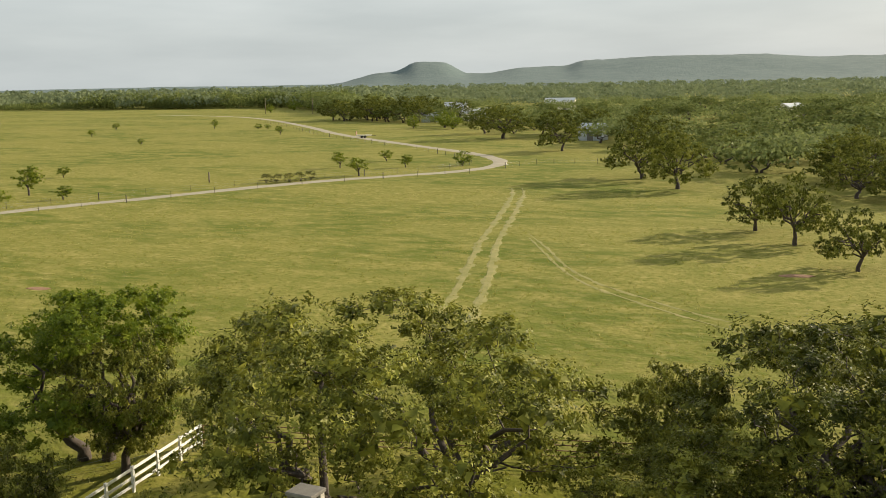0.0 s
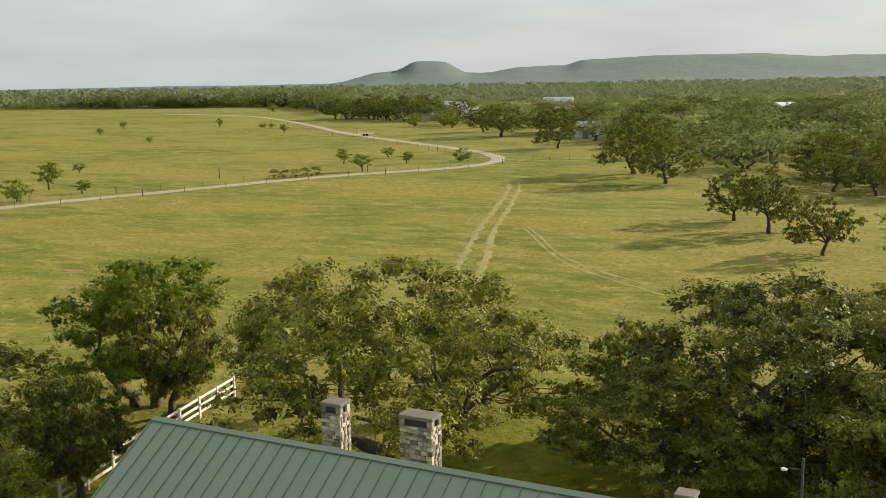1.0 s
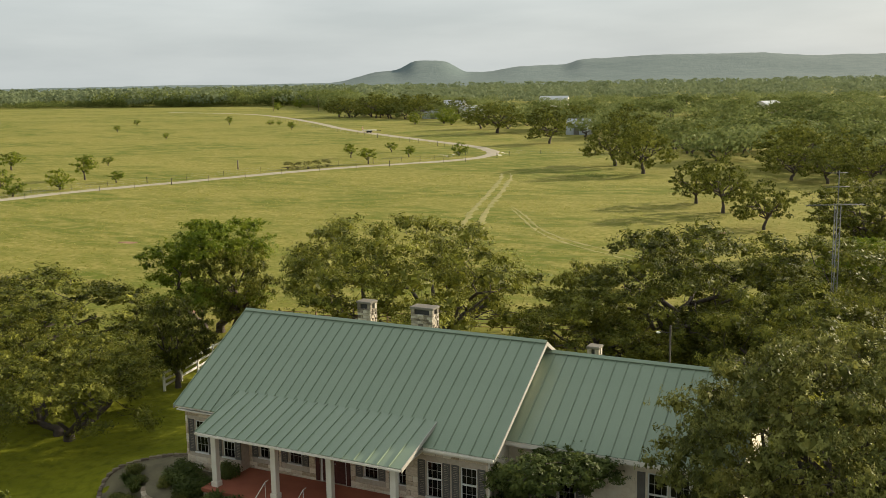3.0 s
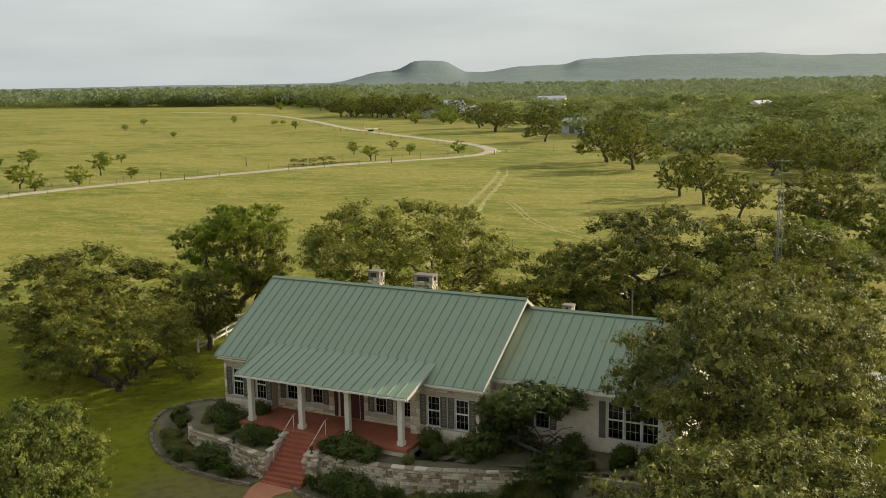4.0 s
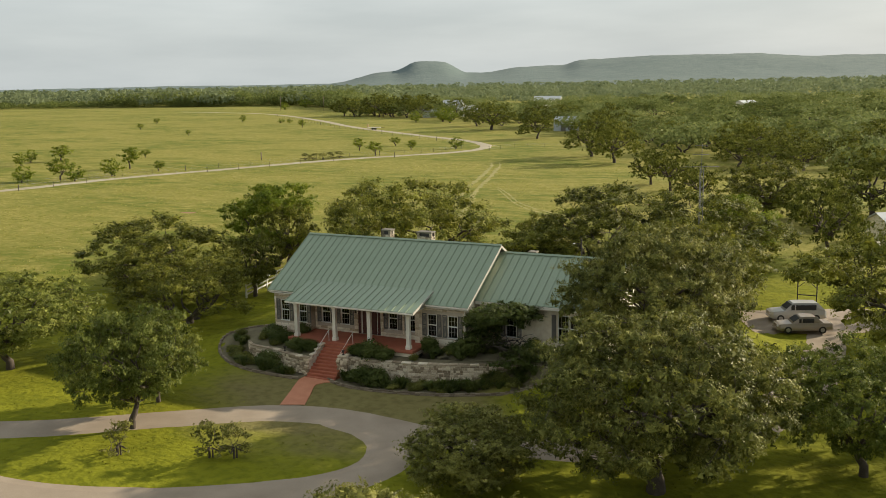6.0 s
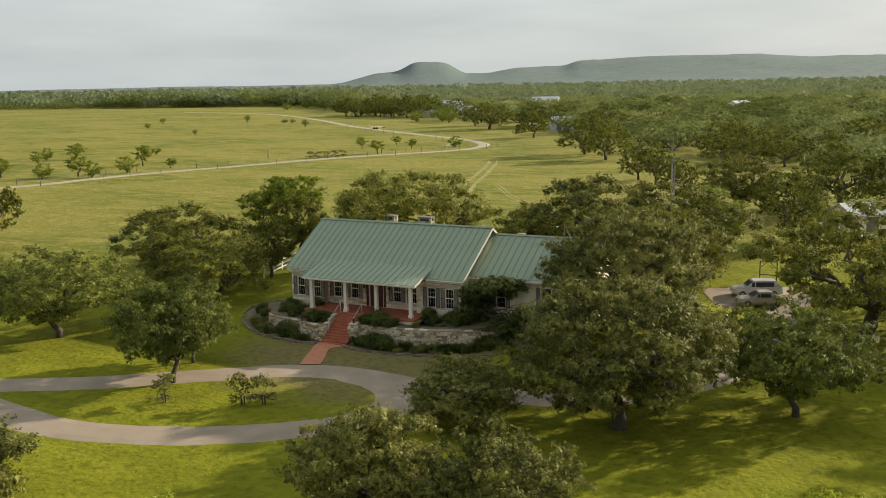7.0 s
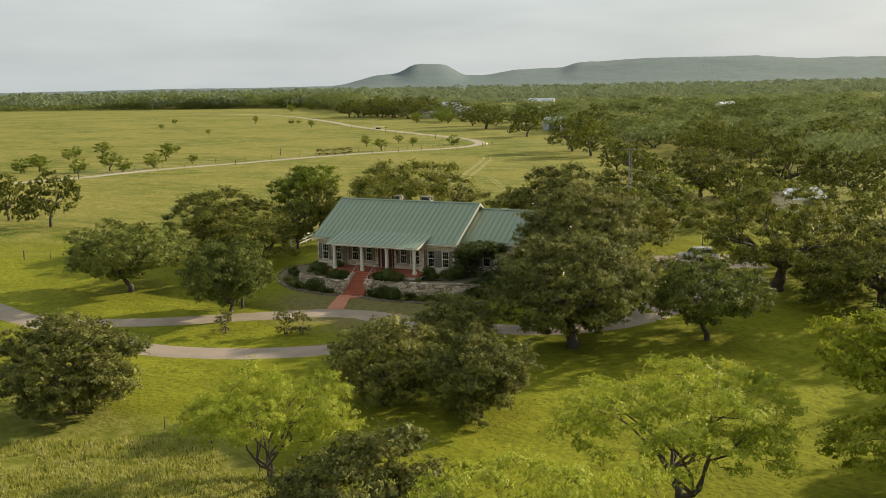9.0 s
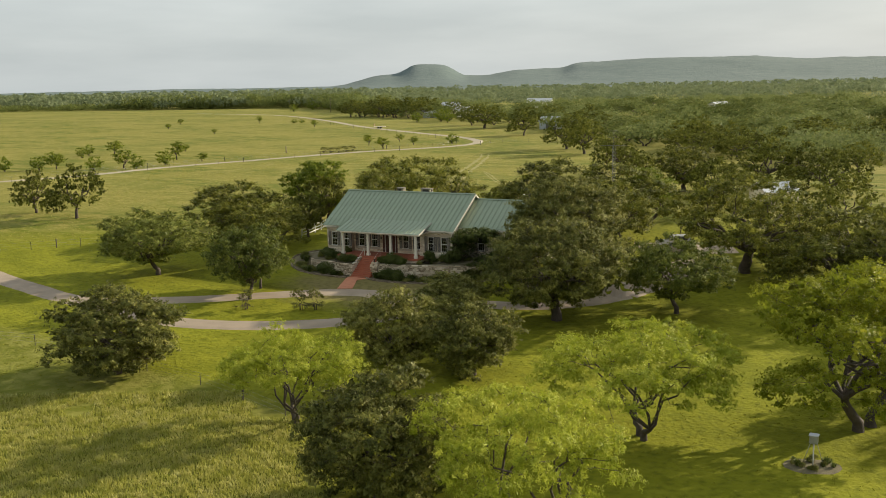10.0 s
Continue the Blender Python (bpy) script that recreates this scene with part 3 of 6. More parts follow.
    for p, r, face in cl:
        n = int(per * rng.uniform(0.7, 1.3) * (r / (clump_r * W * 0.42)) ** 1.5) + 8
        # twigs that point out of the clump, each with a spray of leaves
        k = max(4, n // 15)
        d = rng.normal(0, 1, (k, 3))
        d /= np.linalg.norm(d, axis=1)[:, None]
        low = d[:, 2] < 0
        d[low & (rng.random(k) < 0.7), 2] *= -1
        rad = rng.uniform(0.35, 1.08, (k, 1)) ** 0.5
        lump = 1 + 0.25 * np.sin(d[:, :1] * 5 + p[0]) * np.cos(d[:, 1:2] * 4 + p[1])
        tip = p + d * rad * lump * r * np.array((1.12, 1.12, flat + 0.12)) - np.array((0, 0, 0.15 * r))
        axis = d + rng.normal(0, 0.45, (k, 3))
        pick = rng.integers(0, k, n)
        P.append(tip[pick] - axis[pick] * rng.random((n, 1)) * 0.34 * r + rng.normal(0, 0.075 * r, (n, 3)))
        O.append(d[pick] * 1.15 + face * 0.45 + np.array((0, 0, 0.15)))
    P, O = np.concatenate(P), np.concatenate(O)
    leaf_sizes, widths = np.full((len(P), 1), leaf), slim
    if core:
        # oversized leaves added inside each clump to block light and darken its gaps
        inner = []
        for p, r, face in cl:
            d = rng.normal(0, 1, (core, 3))
            d /= np.linalg.norm(d, axis=1)[:, None]
            q = p + d * r * rng.uniform(0.1, 0.56, (core, 1)) * np.array((1, 1, flat)) - np.array((0, 0, 0.18 * r))
            inner.append(np.concatenate([q, np.full((core, 1), 0.36 * r)], 1))
        inner = np.concatenate(inner)
        widths = np.concatenate([np.full((len(P), 1), slim), np.full((len(inner), 1), 0.9)])
        leaf_sizes = np.concatenate([leaf_sizes, inner[:, 3:]])
        P, O = np.concatenate([P, inner[:, :3]]), np.concatenate([O, rng.normal(0, 1, (len(inner), 3))])
    # bring the crown to its full width and height
    kx = W / (np.percentile(P[:, 0], 99.3) - np.percentile(P[:, 0], 0.7))
    ky = W / (np.percentile(P[:, 1], 99.3) - np.percentile(P[:, 1], 0.7))
    kz = H / np.percentile(P[:, 2], 99.8)
    P = P * np.array((kx, ky, kz))
    for v in part_trunk.data.vertices:
        v.co = (v.co.x * kx, v.co.y * ky, v.co.z * kz)
    crown = new("crown", leaves_mesh("crown", leaf_blades(rng, P, O, leaf_sizes, droop, widths), mat))
    crown.parent = root
    return root


def place(ob, x, y, h=1.0, w=None, turn=0.0, sink=0.05):
    """The pose of a tree at x, y, its height and width scaled."""
    w = h if w is None else w
    return Matrix.Translation((x, y, gz(x, y) - sink)) @ Matrix.Rotation(radians(turn), 4, "Z") @ Matrix.Diagonal((w, w, h, 1))


used = set()


def plant(kind, x, y, H, W, turn=0.0, label="", category="tree", group=""):
    """Stands a tree of the given kind, H high and W wide, at x, y."""
    proto, ph, pw = KINDS[kind]
    m = place(proto, x, y, H / ph, 1.06 * W / pw, turn)
    if kind in used:
        ob = copy_thing(proto, m)
    else:
        used.add(kind)
        ob = proto
        ob.matrix_basis = m
    return tagged(ob, label or LABELS[kind], category, group)


KINDS, LABELS = {}, {}


def kind(key, name, H, W, label, mat, seed, **k):
    KINDS[key] = (grow(name, seed, H, W, mat, **k), H, W)
    LABELS[key] = label


kind("live_oak", "oak_tree", 10.5, 17.5, "wide spreading live oak with dark twisted limbs and olive leaves", M_OAK, 11, clumps=170, per=330, leaf=0.173, clump_r=0.145, stems=3, trunk=0.62, bare=0.16, hollow=0.4, gaps=0.33, fork=0.13, core=28)
kind("big_oak", "oak_tree", 10.5, 15.0, "tall round oak with a dense dark green crown", M_OAK, 23, clumps=150, per=330, leaf=0.173, clump_r=0.155, trunk=0.42, bare=0.09, hollow=0.45, gaps=0.18, core=34)
kind("round_oak", "oak_tree", 8.5, 10.0, "oak tree with a rounded dark green crown and short trunk", M_OAK, 37, clumps=180, per=160, leaf=0.160, clump_r=0.165, trunk=0.3, bare=0.12, hollow=0.4, egg=True, core=28)
kind("two_stem", "oak_tree", 9.3, 9.5, "upright oak with two dark trunks and fresh green leaves", M_FRESH, 41, clumps=110, per=300, leaf=0.166, clump_r=0.185, trunk=0.38, stems=2, bare=0.2, hollow=0.4, core=30)
kind("grey_oak", "oak_tree", 10.0, 14.0, "large oak with grey-green leaves and a full crown", M_GREY, 53, clumps=430, per=200, leaf=0.160, clump_r=0.128, trunk=0.42, bare=0.10, hollow=0.5, skirt=0.2, egg=True, core=34)
kind("lawn_tree", "lawn_tree", 7.4, 10.0, "grey-green lawn tree with a loose open crown", M_LAWNTREE, 67, clumps=240, per=165, leaf=0.141, clump_r=0.145, trunk=0.19, bare=0.17, hollow=0.4, gaps=0.0, egg=True, core=28)
kind("low_cedar", "bushy_tree", 7.0, 8.0, "dense bushy grey-green tree with leaves to the ground", M_GREY, 71, clumps=250, per=190, leaf=0.141, clump_r=0.175, trunk=0.22, bare=0.05, hollow=0.5, skirt=0.8, flat=0.75, egg=True, core=28)
kind("mesquite", "mesquite_tree", 8.0, 12.5, "light green mesquite with thin crooked dark limbs", M_MESQ, 83, clumps=105, per=400, leaf=0.185, clump_r=0.15, trunk=0.26, stems=2, bare=0.4, hollow=0.6, gaps=0.03, fork=0.16, slim=0.34, droop=0.9, core=7)
kind("yellow_oak", "oak_tree", 11.0, 14.0, "sunlit yellow-green oak with a short stout trunk", M_YELLOW, 97, clumps=200, per=300, leaf=0.173, clump_r=0.15, trunk=0.42, stems=2, bare=0.2, hollow=0.45, gaps=0.0, core=22)
kind("field_oak", "oak_tree", 8.5, 12.0, "dark green oak standing in the pasture", M_FIELD, 103, clumps=105, per=74, leaf=0.29, clump_r=0.165, trunk=0.27, bare=0.14, hollow=0.4, core=18, twigs=False)
kind("field_oak_b", "oak_tree", 8.5, 12.0, "dark green oak with a low spreading crown", M_FIELD, 109, clumps=100, per=74, leaf=0.29, clump_r=0.175, trunk=0.27, stems=1, bare=0.13, hollow=0.4, core=18, twigs=False)
kind("wood_oak", "oak_tree", 8.0, 10.0, "oak tree at the edge of the woods", M_WOOD_HAZED, 113, clumps=34, per=38, leaf=0.58, clump_r=0.3, trunk=0.3, bare=0.1, hollow=0.4, twigs=False, core=9)
kind("wood_oak_b", "oak_tree", 8.0, 10.0, "leafy green tree in the open woods", M_WOOD_HAZED, 127, clumps=30, per=40, leaf=0.58, clump_r=0.32, trunk=0.28, stems=2, bare=0.08, hollow=0.4, twigs=False, core=9)
kind("sapling", "small_tree", 3.5, 3.2, "small bright green mesquite tree in the pasture", M_FRESH, 131, clumps=28, per=110, leaf=0.172, clump_r=0.3, trunk=0.09, bare=0.2, hollow=0.3, gaps=0.06, core=8, egg=True)
kind("field_bush", "field_bush", 4.2, 5.8, "rounded green bush in the pasture", M_FRESH, 137, clumps=34, per=70, leaf=0.265, clump_r=0.32, trunk=0.12, stems=3, bare=0.04, hollow=0.4, skirt=0.9, core=10, egg=True)
kind("open_shrub", "shrub", 2.1, 2.1, "grey-green shrub with bare twigs on the lawn", M_GREY, 139, clumps=34, per=110, leaf=0.086, clump_r=0.27, trunk=0.07, stems=3, bare=0.12, hollow=0.5, gaps=0.0, core=5)

# round the house
plant("live_oak", -23.3, 35.7, 10.8, 18.0, 20, group="oaks round the house")
plant("two_stem", -42.4, 36.7, 9.3, 9.4, 40)
plant("round_oak", -39.6, 36.0, 7.4, 6.0, 120, "small oak with a dark crown beside a taller tree")
plant("big_oak", -5.4, 43.2, 10.2, 15.4, 0, group="oaks round the house")
plant("round_oak", -13.4, 45.0, 7.6, 8.0, 100, group="oaks round the house")
plant("big_oak", -9.8, 37.5, 7.0, 9.5, 100, group="oaks round the house")
plant("big_oak", 2.2, 44.0, 10.2, 15.0, 240, group="oaks round the house")
plant("live_oak", 3.6, 34.0, 8.6, 12.5, 200, group="oaks round the house")
plant("grey_oak", 7.0, 15.0, 10.2, 11.6, 15)
plant("grey_oak", 10.9, 0.2, 10.0, 14.8, 130)
plant("lawn_tree", 21.1, 7.1, 7.9, 9.8, 30)
plant("big_oak", 23.9, 28.1, 12.2, 15.2, 60, "spreading dark oak with a stout trunk beside the parked cars")
plant("field_oak", 27.5, 37.5, 9.0, 10.5, 10)
plant("big_oak", 34.6, 23.0, 9.2, 13.0, 210)
plant("big_oak", 43.0, 17.0, 10.5, 13.5, 320)
plant("field_oak", 22.0, 99.0, 8.2, 11.0, 300)
plant("field_oak_b", 27.5, 86.0, 8.5, 11.5, 30)
plant("field_oak", 12.9, 64.8, 8.4, 9.0, 130)
plant("field_oak", 33.0, 52.0, 8.6, 12.0, 80)
plant("field_oak_b", 40.0, 34.0, 8.6, 12.0, 10)
plant("two_stem", 5.4, 53.1, 8.2, 7.2, 200, "bright yellow-green tree beside the side lawn")
plant("low_cedar", 2.8, -18.9, 7.0, 7.4, 0, group="bushy trees on the front lawn")
plant("low_cedar", 10.4, -18.2, 6.7, 7.4, 140, group="bushy trees on the front lawn")
plant("low_cedar", 1.2, -3.5, 5.0, 7.0, 250, group="bushy trees on the front lawn")
plant("lawn_tree", -41.0, 0.4, 7.6, 12.0, 80)
plant("lawn_tree", -22.9, -5.0, 7.8, 8.0, 290)
plant("lawn_tree", -24.9, -0.4, 6.0, 5.6, 330, "smaller grey-green lawn tree behind a larger one")
plant("low_cedar", -17.6, -30.0, 8.0, 10.2, 310, "dark bushy tree at the edge of the lawn")
plant("big_oak", -46.0, 23.2, 8.0, 13.8, 50, group="oaks beside the house")
plant("round_oak", -42.6, 17.4, 7.0, 11.0, 90, group="oaks beside the house")
plant("live_oak", -36.6, 16.4, 6.0, 10.0, 150, group="oaks beside the house")
plant("round_oak", -36.0, 25.4, 7.3, 8.0, 260, group="oaks beside the house")
plant("field_oak", -80.7, 24.9, 8.4, 9.6, 0)
plant("field_oak", -92.3, 27.0, 7.1, 8.0, 70)
plant("round_oak", 46.5, 26.0, 10.0, 12.0, 15)
plant("round_oak", 48.5, 8.0, 10.0, 12.0, 95)
plant("round_oak", 47.0, -5.0, 9.0, 9.5, 200)
plant("round_oak", 58.0, -4.0, 11.0, 13.0, 155)
plant("yellow_oak", 40.5, -18.0, 11.2, 14.0, 0)
plant("mesquite", 26.9, -26.0, 8.0, 12.6, 10)
plant("mesquite", 3.3, -33.6, 7.0, 8.8, 200)
plant("mesquite", 25.4, -43.5, 8.6, 10.0, 90)
plant("low_cedar", 15.6, -42.5, 8.5, 9.0, 40)
for x, y, a in ((-20.5, -8.7, 0), (-15.0, -6.6, 120), (-13.6, -6.0, 240)):
    plant("open_shrub", x, y, 2.2, 2.0, a, category="shrub", group="shrubs in the drive circle")

# oaks in the pasture
for k, x, y, h, w, a in (("field_oak", -43.1, 165.7, 9.2, 13.0, 30), ("field_oak_b", -53.2, 179.9, 10.1, 13.0, 0), ("field_oak_b", -23.4, 124.3, 6.7, 7.6, 80), ("field_oak", -17.6, 115.2, 7.7, 9.0, 160),
                         ("field_oak", -10.0, 102.2, 5.9, 7.6, 250), ("field_oak_b", -15.0, 161.7, 6.8, 10.1, 200), ("field_oak_b", -8.5, 158.1, 6.9, 9.0, 20), ("field_oak_b", -123.6, 277.4, 10.4, 16.5, 120),
                         ("field_oak", -89.4, 235.8, 8.0, 12.4, 300), ("round_oak", 2.4, 87.6, 9.8, 16.5, 45), ("field_oak_b", 9.8, 80.5, 6.8, 9.4, 90), ("field_oak", 15.3, 96.0, 9.2, 14.0, 10)):
    plant(k, x, y, h, w, a, group="oaks in the pasture")
for x, y, h, w in ((-254, 384, 10, 13), (-245, 379, 9.5, 12), (-237, 386, 11, 14), (-228, 375, 10, 13), (-219, 371, 9, 12), (-209, 380, 10, 13), (-200, 366, 9.5, 12), (-226, 396, 11, 14), (-212, 396, 11, 14), (-190, 384, 9, 12), (-240, 402, 11, 14),
                   (-140, 300, 8.5, 12), (-112, 292, 8.5, 12), (-100, 292, 9, 12), (-78, 262, 8, 11), (-66, 250, 8, 11), (-82, 285, 9, 13), (-58, 216, 6.5, 9), (-44, 226, 6.5, 8), (-33, 214, 6, 8)):
    plant("field_oak" if (x + y) % 2 else "field_oak_b", x, y, h, w, (x * 13) % 360, "dark green oak among far farm buildings", group="oaks by the farm")
for k, x, y, h, w in (("sapling", -119.3, 180.2, 3.5, 3.0), ("sapling", -106.6, 167.3, 3.7, 3.4), ("field_bush", -96.2, 192.8, 2.8, 3.7), ("sapling", -145.3, 121.0, 5.1, 3.9), ("sapling", -134.3, 118.5, 2.4, 2.7),
                      ("field_bush", -135.4, 105.6, 4.1, 5.8), ("sapling", -163.7, 145.5, 2.2, 2.3), ("field_bush", -135.0, 94.9, 3.6, 4.6), ("sapling", -140.8, 96.5, 4.6, 4.2), ("field_bush", -143.4, 89.0, 3.8, 5.0),
                      ("sapling", -177.7, 130.3, 4.2, 4.2), ("field_bush", -183.2, 125.6, 3.6, 3.6), ("field_bush", -157.6, 84.9, 3.8, 4.8), ("sapling", -155.7, 88.6, 4.0, 3.6), ("field_bush", -178, 118, 3.4, 4.2), ("field_bush", -163, 79.0, 4.0, 5.0),
                      ("field_bush", -170, 100.0, 3.6, 5.0), ("field_bush", -159.5, 70.0, 4.0, 5.5),
                      ("sapling", -268, 253.4, 2.6, 2.2), ("sapling", -295.1, 291.9, 2.8, 2.4), ("sapling", -217.9, 224.4, 2.2, 1.6), ("sapling", -257.9, 306.2, 3.8, 2.4), ("sapling", -206.8, 278.7, 3.2, 2.6),
                      ("sapling", -117.8, 197.4, 2.6, 2.6), ("sapling", -106.2, 185.5, 2.8, 2.6), ("field_bush", -365.8, 487.0, 5.5, 7.5), ("field_bush", -379.3, 530, 6.5, 12), ("field_bush", -372, 540, 6.5, 11),
                      ("field_bush", -179.3, 323.2, 5.2, 6.0), ("field_bush", -170.0, 330, 6.5, 9.0), ("field_bush", -162.6, 322, 6.5, 9.0), ("field_bush", -239.4, 309.3, 2.2, 4.0), ("field_bush", -236.1, 311, 2.0, 3.4)):
    bush = "bush" in k
    plant(k, x, y, h * (1.2 if bush else 1.0), w * (1.12 if bush else 1.1), (x * 37 + y * 11) % 360, category="bush" if "bush" in k else "tree", group="bushes in the pasture")
for x, y in ((-117.2, 151.4), (-115.0, 151.8), (-113.4, 153.5), (-112.6, 156.1), (-111.8, 158.4)):
    plant("open_shrub", x, y, 1.7, 2.4, (x * 50) % 360, "grey scrubby brush beside the road fence", "shrub", "brush beside the road")

# open woods on the right and beyond the fields
EDGE_Q = [-4000, -300, -110, -70, -50, -20, 10, 35, 50, 57, 66, 74, 84, 120, 400, 4000]
EDGE_S = [760, 756, 705, 600, 453, 415, 345, 300, 238, 190, 165, 120, 95, 65, 40, 40]
rng = np.random.default_rng(5)
count = 0
spots = []
while count < 285:
    s = 65 + 455 * rng.random() ** 1.25
    q = rng.uniform(-95, 0.52 * s + 70)
    if s < np.interp(q, EDGE_Q, EDGE_S) + rng.uniform(0, 10) or abs(q) > 0.5 * (s + 105):
        continue
    if any((q - a) ** 2 + (s - b) ** 2 < 36 for a, b in spots):
        continue
    if noise.noise(Vector((q * 0.02, s * 0.02, 1.7))) < -0.28:
        continue
    spots.append((q, s))
    x, y = spot(q, s)
    h = rng.uniform(5.2, 9.2)
    # from 190 m on, oaks take the paler leaf colour with haze in it
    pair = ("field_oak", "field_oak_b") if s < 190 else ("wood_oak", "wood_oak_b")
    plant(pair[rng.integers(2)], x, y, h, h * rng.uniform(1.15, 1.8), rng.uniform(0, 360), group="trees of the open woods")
    count += 1


def build_woods():
    """The woods beyond the yard: thousands of low crowns, as a nearer and a farther mass."""
    rng = np.random.default_rng(9)
    near, far = ([], [], []), ([], [], [])
    n = 0
    while n < 4300:
        s = 120 + 2200 * rng.random() ** 1.35
        q = rng.uniform(-1, 1) * 0.56 * (s + 110)
        edge = np.interp(q, EDGE_Q, EDGE_S)
        if s < edge or (s < 520 and rng.random() < 0.55):
            continue
        thin = noise.noise(Vector((q * 0.012, s * 0.012, 4.2)))
        if s < 900 and thin < -0.3:
            continue
        x, y = spot(q, s)
        h = rng.uniform(4.5, 9.0) * (1 + 0.25 * (s > 700))
        if q < -40 and s < 1000:
            h *= 1.5
        rise = 0.0
        if s > 1600:
            rise = 14 * float(smooth_step((s - 1600) / 1500))
        w = h * rng.uniform(0.75, 1.25)
        close = s < 640
        k = 420 if close else (90 if s < 1100 else 28)
        d = rng.normal(0, 1, (k, 3))
        d /= np.linalg.norm(d, axis=1)[:, None]
        d[:, 2] = np.abs(d[:, 2]) * 1.0 - 0.25
        rad = rng.uniform(0.6, 1.08, (k, 1)) * (1 + 0.16 * np.sin(d[:, :1] * 6 + x) * np.cos(d[:, 1:2] * 5 + y))
        c = np.array((x, y, gz(x, y) + rise + h * 0.45))
        P, O, S = near if close else far
        P.append(c + d * rad * np.array((w, w, h * 0.55)))
        O.append(d + np.array((0, 0, 0.3)))
        S.append(np.full((k, 1), h * (0.082 if close else (0.19 if s < 1100 else 0.38))))
        n += 1
    line = ([], [], [])
    for _ in range(430):
        q = rng.uniform(-430, -55)
        s = np.interp(q, EDGE_Q, EDGE_S) + 4 + abs(rng.normal(0, 45))
        x, y = spot(q, s)
        h = rng.uniform(8.0, 12.5) * (0.5 if q < -275 else 1.0)
        w = h * rng.uniform(0.55, 0.8)
        d = rng.normal(0, 1, (200, 3))
        d /= np.linalg.norm(d, axis=1)[:, None]
        c = np.array((x, y, gz(x, y) + h * 0.52))
        line[0].append(c + d * rng.uniform(0.6, 1.05, (200, 1)) * np.array((w, w, h * 0.48)))
        line[1].append(d + np.array((0, 0, 0.3)))
        line[2].append(np.full((200, 1), h * 0.125))
    # each mass carries distance haze in its leaf colour, the far one most
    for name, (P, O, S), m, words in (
            ("treeline", line, M_WOOD_HAZED, "dark continuous line of oaks along the far side of the pasture"),
            ("near_woods", near, M_MIDWOOD_HAZED, "dense olive-green oak woods beyond the pasture"),
            ("far_woods", far, M_FARWOOD_HAZED, "dense oak woods stretching to the hills, haze in their leaf colour")):
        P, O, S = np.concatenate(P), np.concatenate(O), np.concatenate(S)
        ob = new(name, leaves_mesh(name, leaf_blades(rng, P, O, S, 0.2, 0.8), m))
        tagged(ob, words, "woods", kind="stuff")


build_woods()

# ---- the house ----
FLOOR, EAVE_Z, EAVE_Y, RIDGE_Z, RIDGE_Y = 1.47, 4.72, 13.25, 8.48, 19.6
HX0, HX1 = -25.2, -6.9
SLOPE = (RIDGE_Z - EAVE_Z) / (RIDGE_Y - EAVE_Y)
house = tagged(empty("house", (-16, 20, 1.0)), "long limestone ranch house with a green standing-seam metal roof", "house")


def hpart(name, bm, mat, parent=None, label=""):
    ob = part(name, bm, mat, None, label)
    p = parent or house
    ob.parent = p
    if p is house:
        ob.matrix_parent_inverse = Matrix.Translation(house.location).inverted()
    return ob


bpy.context.view_layer.update()


def prism(section, x0, x1):
    """A body with the given (y, z) outline between x0 and x1."""
    bm = bmesh.new()
    a = [bm.verts.new((x0, y, z)) for y, z in section]
    b = [bm.verts.new((x1, y, z)) for y, z in section]
    bm.faces.new(a)
    bm.faces.new(b[::-1])
    for i in range(len(section)):
        j = (i + 1) % len(section)
        bm.faces.new((a[i], b[i], b[j], a[j]))
    return bm


WY, RY = 13.8, 14.5
# walls with openings: built up in piers and bands round each window
WIN_Z0, WIN_Z1 = 2.15, 3.85


def wall_run(x0, x1, y, openings, z0, z1, thick=0.3):
    """A wall along x with openings (x0, x1, z0, z1) that go through it."""
    bm = bmesh.new()
    x = x0
    for a, b, c, d in sorted(openings):
        add_box(bm, x, a, y, y + thick, z0, z1)
        add_box(bm, a, b, y, y + thick, z0, c)
        add_box(bm, a, b, y, y + thick, d, z1)
        x = b
    add_box(bm, x, x1, y, y + thick, z0, z1)
    return bm


FRONT_L = [(-24.32, -23.52), (-22.55, -21.78)]
FRONT_M = [(-20.75, -19.95), (-18.9, -18.1), (-14.45, -13.65), (-12.55, -11.85)]
FRONT_R = [(-10.6, -9.8), (-8.85, -8.02)]
DOOR_X = (-17.0, -15.45)
walls = []
walls.append(hpart("wall", wall_run(-24.95, -21.4, WY, [(a, b, WIN_Z0, WIN_Z1) for a, b in FRONT_L], 0.2, 4.72), M_MORTAR))
walls.append(hpart("wall", wall_run(-21.4, -11.7, RY, [(a, b, WIN_Z0, WIN_Z1) for a, b in FRONT_M] + [(DOOR_X[0], DOOR_X[1], FLOOR, 3.75)], 0.2, 4.75), M_MORTAR))
walls.append(hpart("wall", wall_run(-11.7, -7.3, WY, [(a, b, WIN_Z0, WIN_Z1) for a, b in FRONT_R], 0.2, 4.72), M_MORTAR))
hpart("wall", box(-21.7, -21.4, WY + 0.3, RY, 0.2, 4.75), M_MORTAR)
hpart("wall", box(-11.7, -11.4, WY + 0.3, RY, 0.2, 4.75), M_MORTAR)
for x in (-24.95, -7.6):
    hpart("gable_wall", prism([(14.1, 0.2), (25.4, 0.2), (25.4, 4.75), (RIDGE_Y, 8.2), (14.1, 4.95)], x, x + 0.3), M_STONE)
hpart("wall", box(-24.65, -7.6, 25.1, 25.4, 0.2, 4.75), M_STONE)
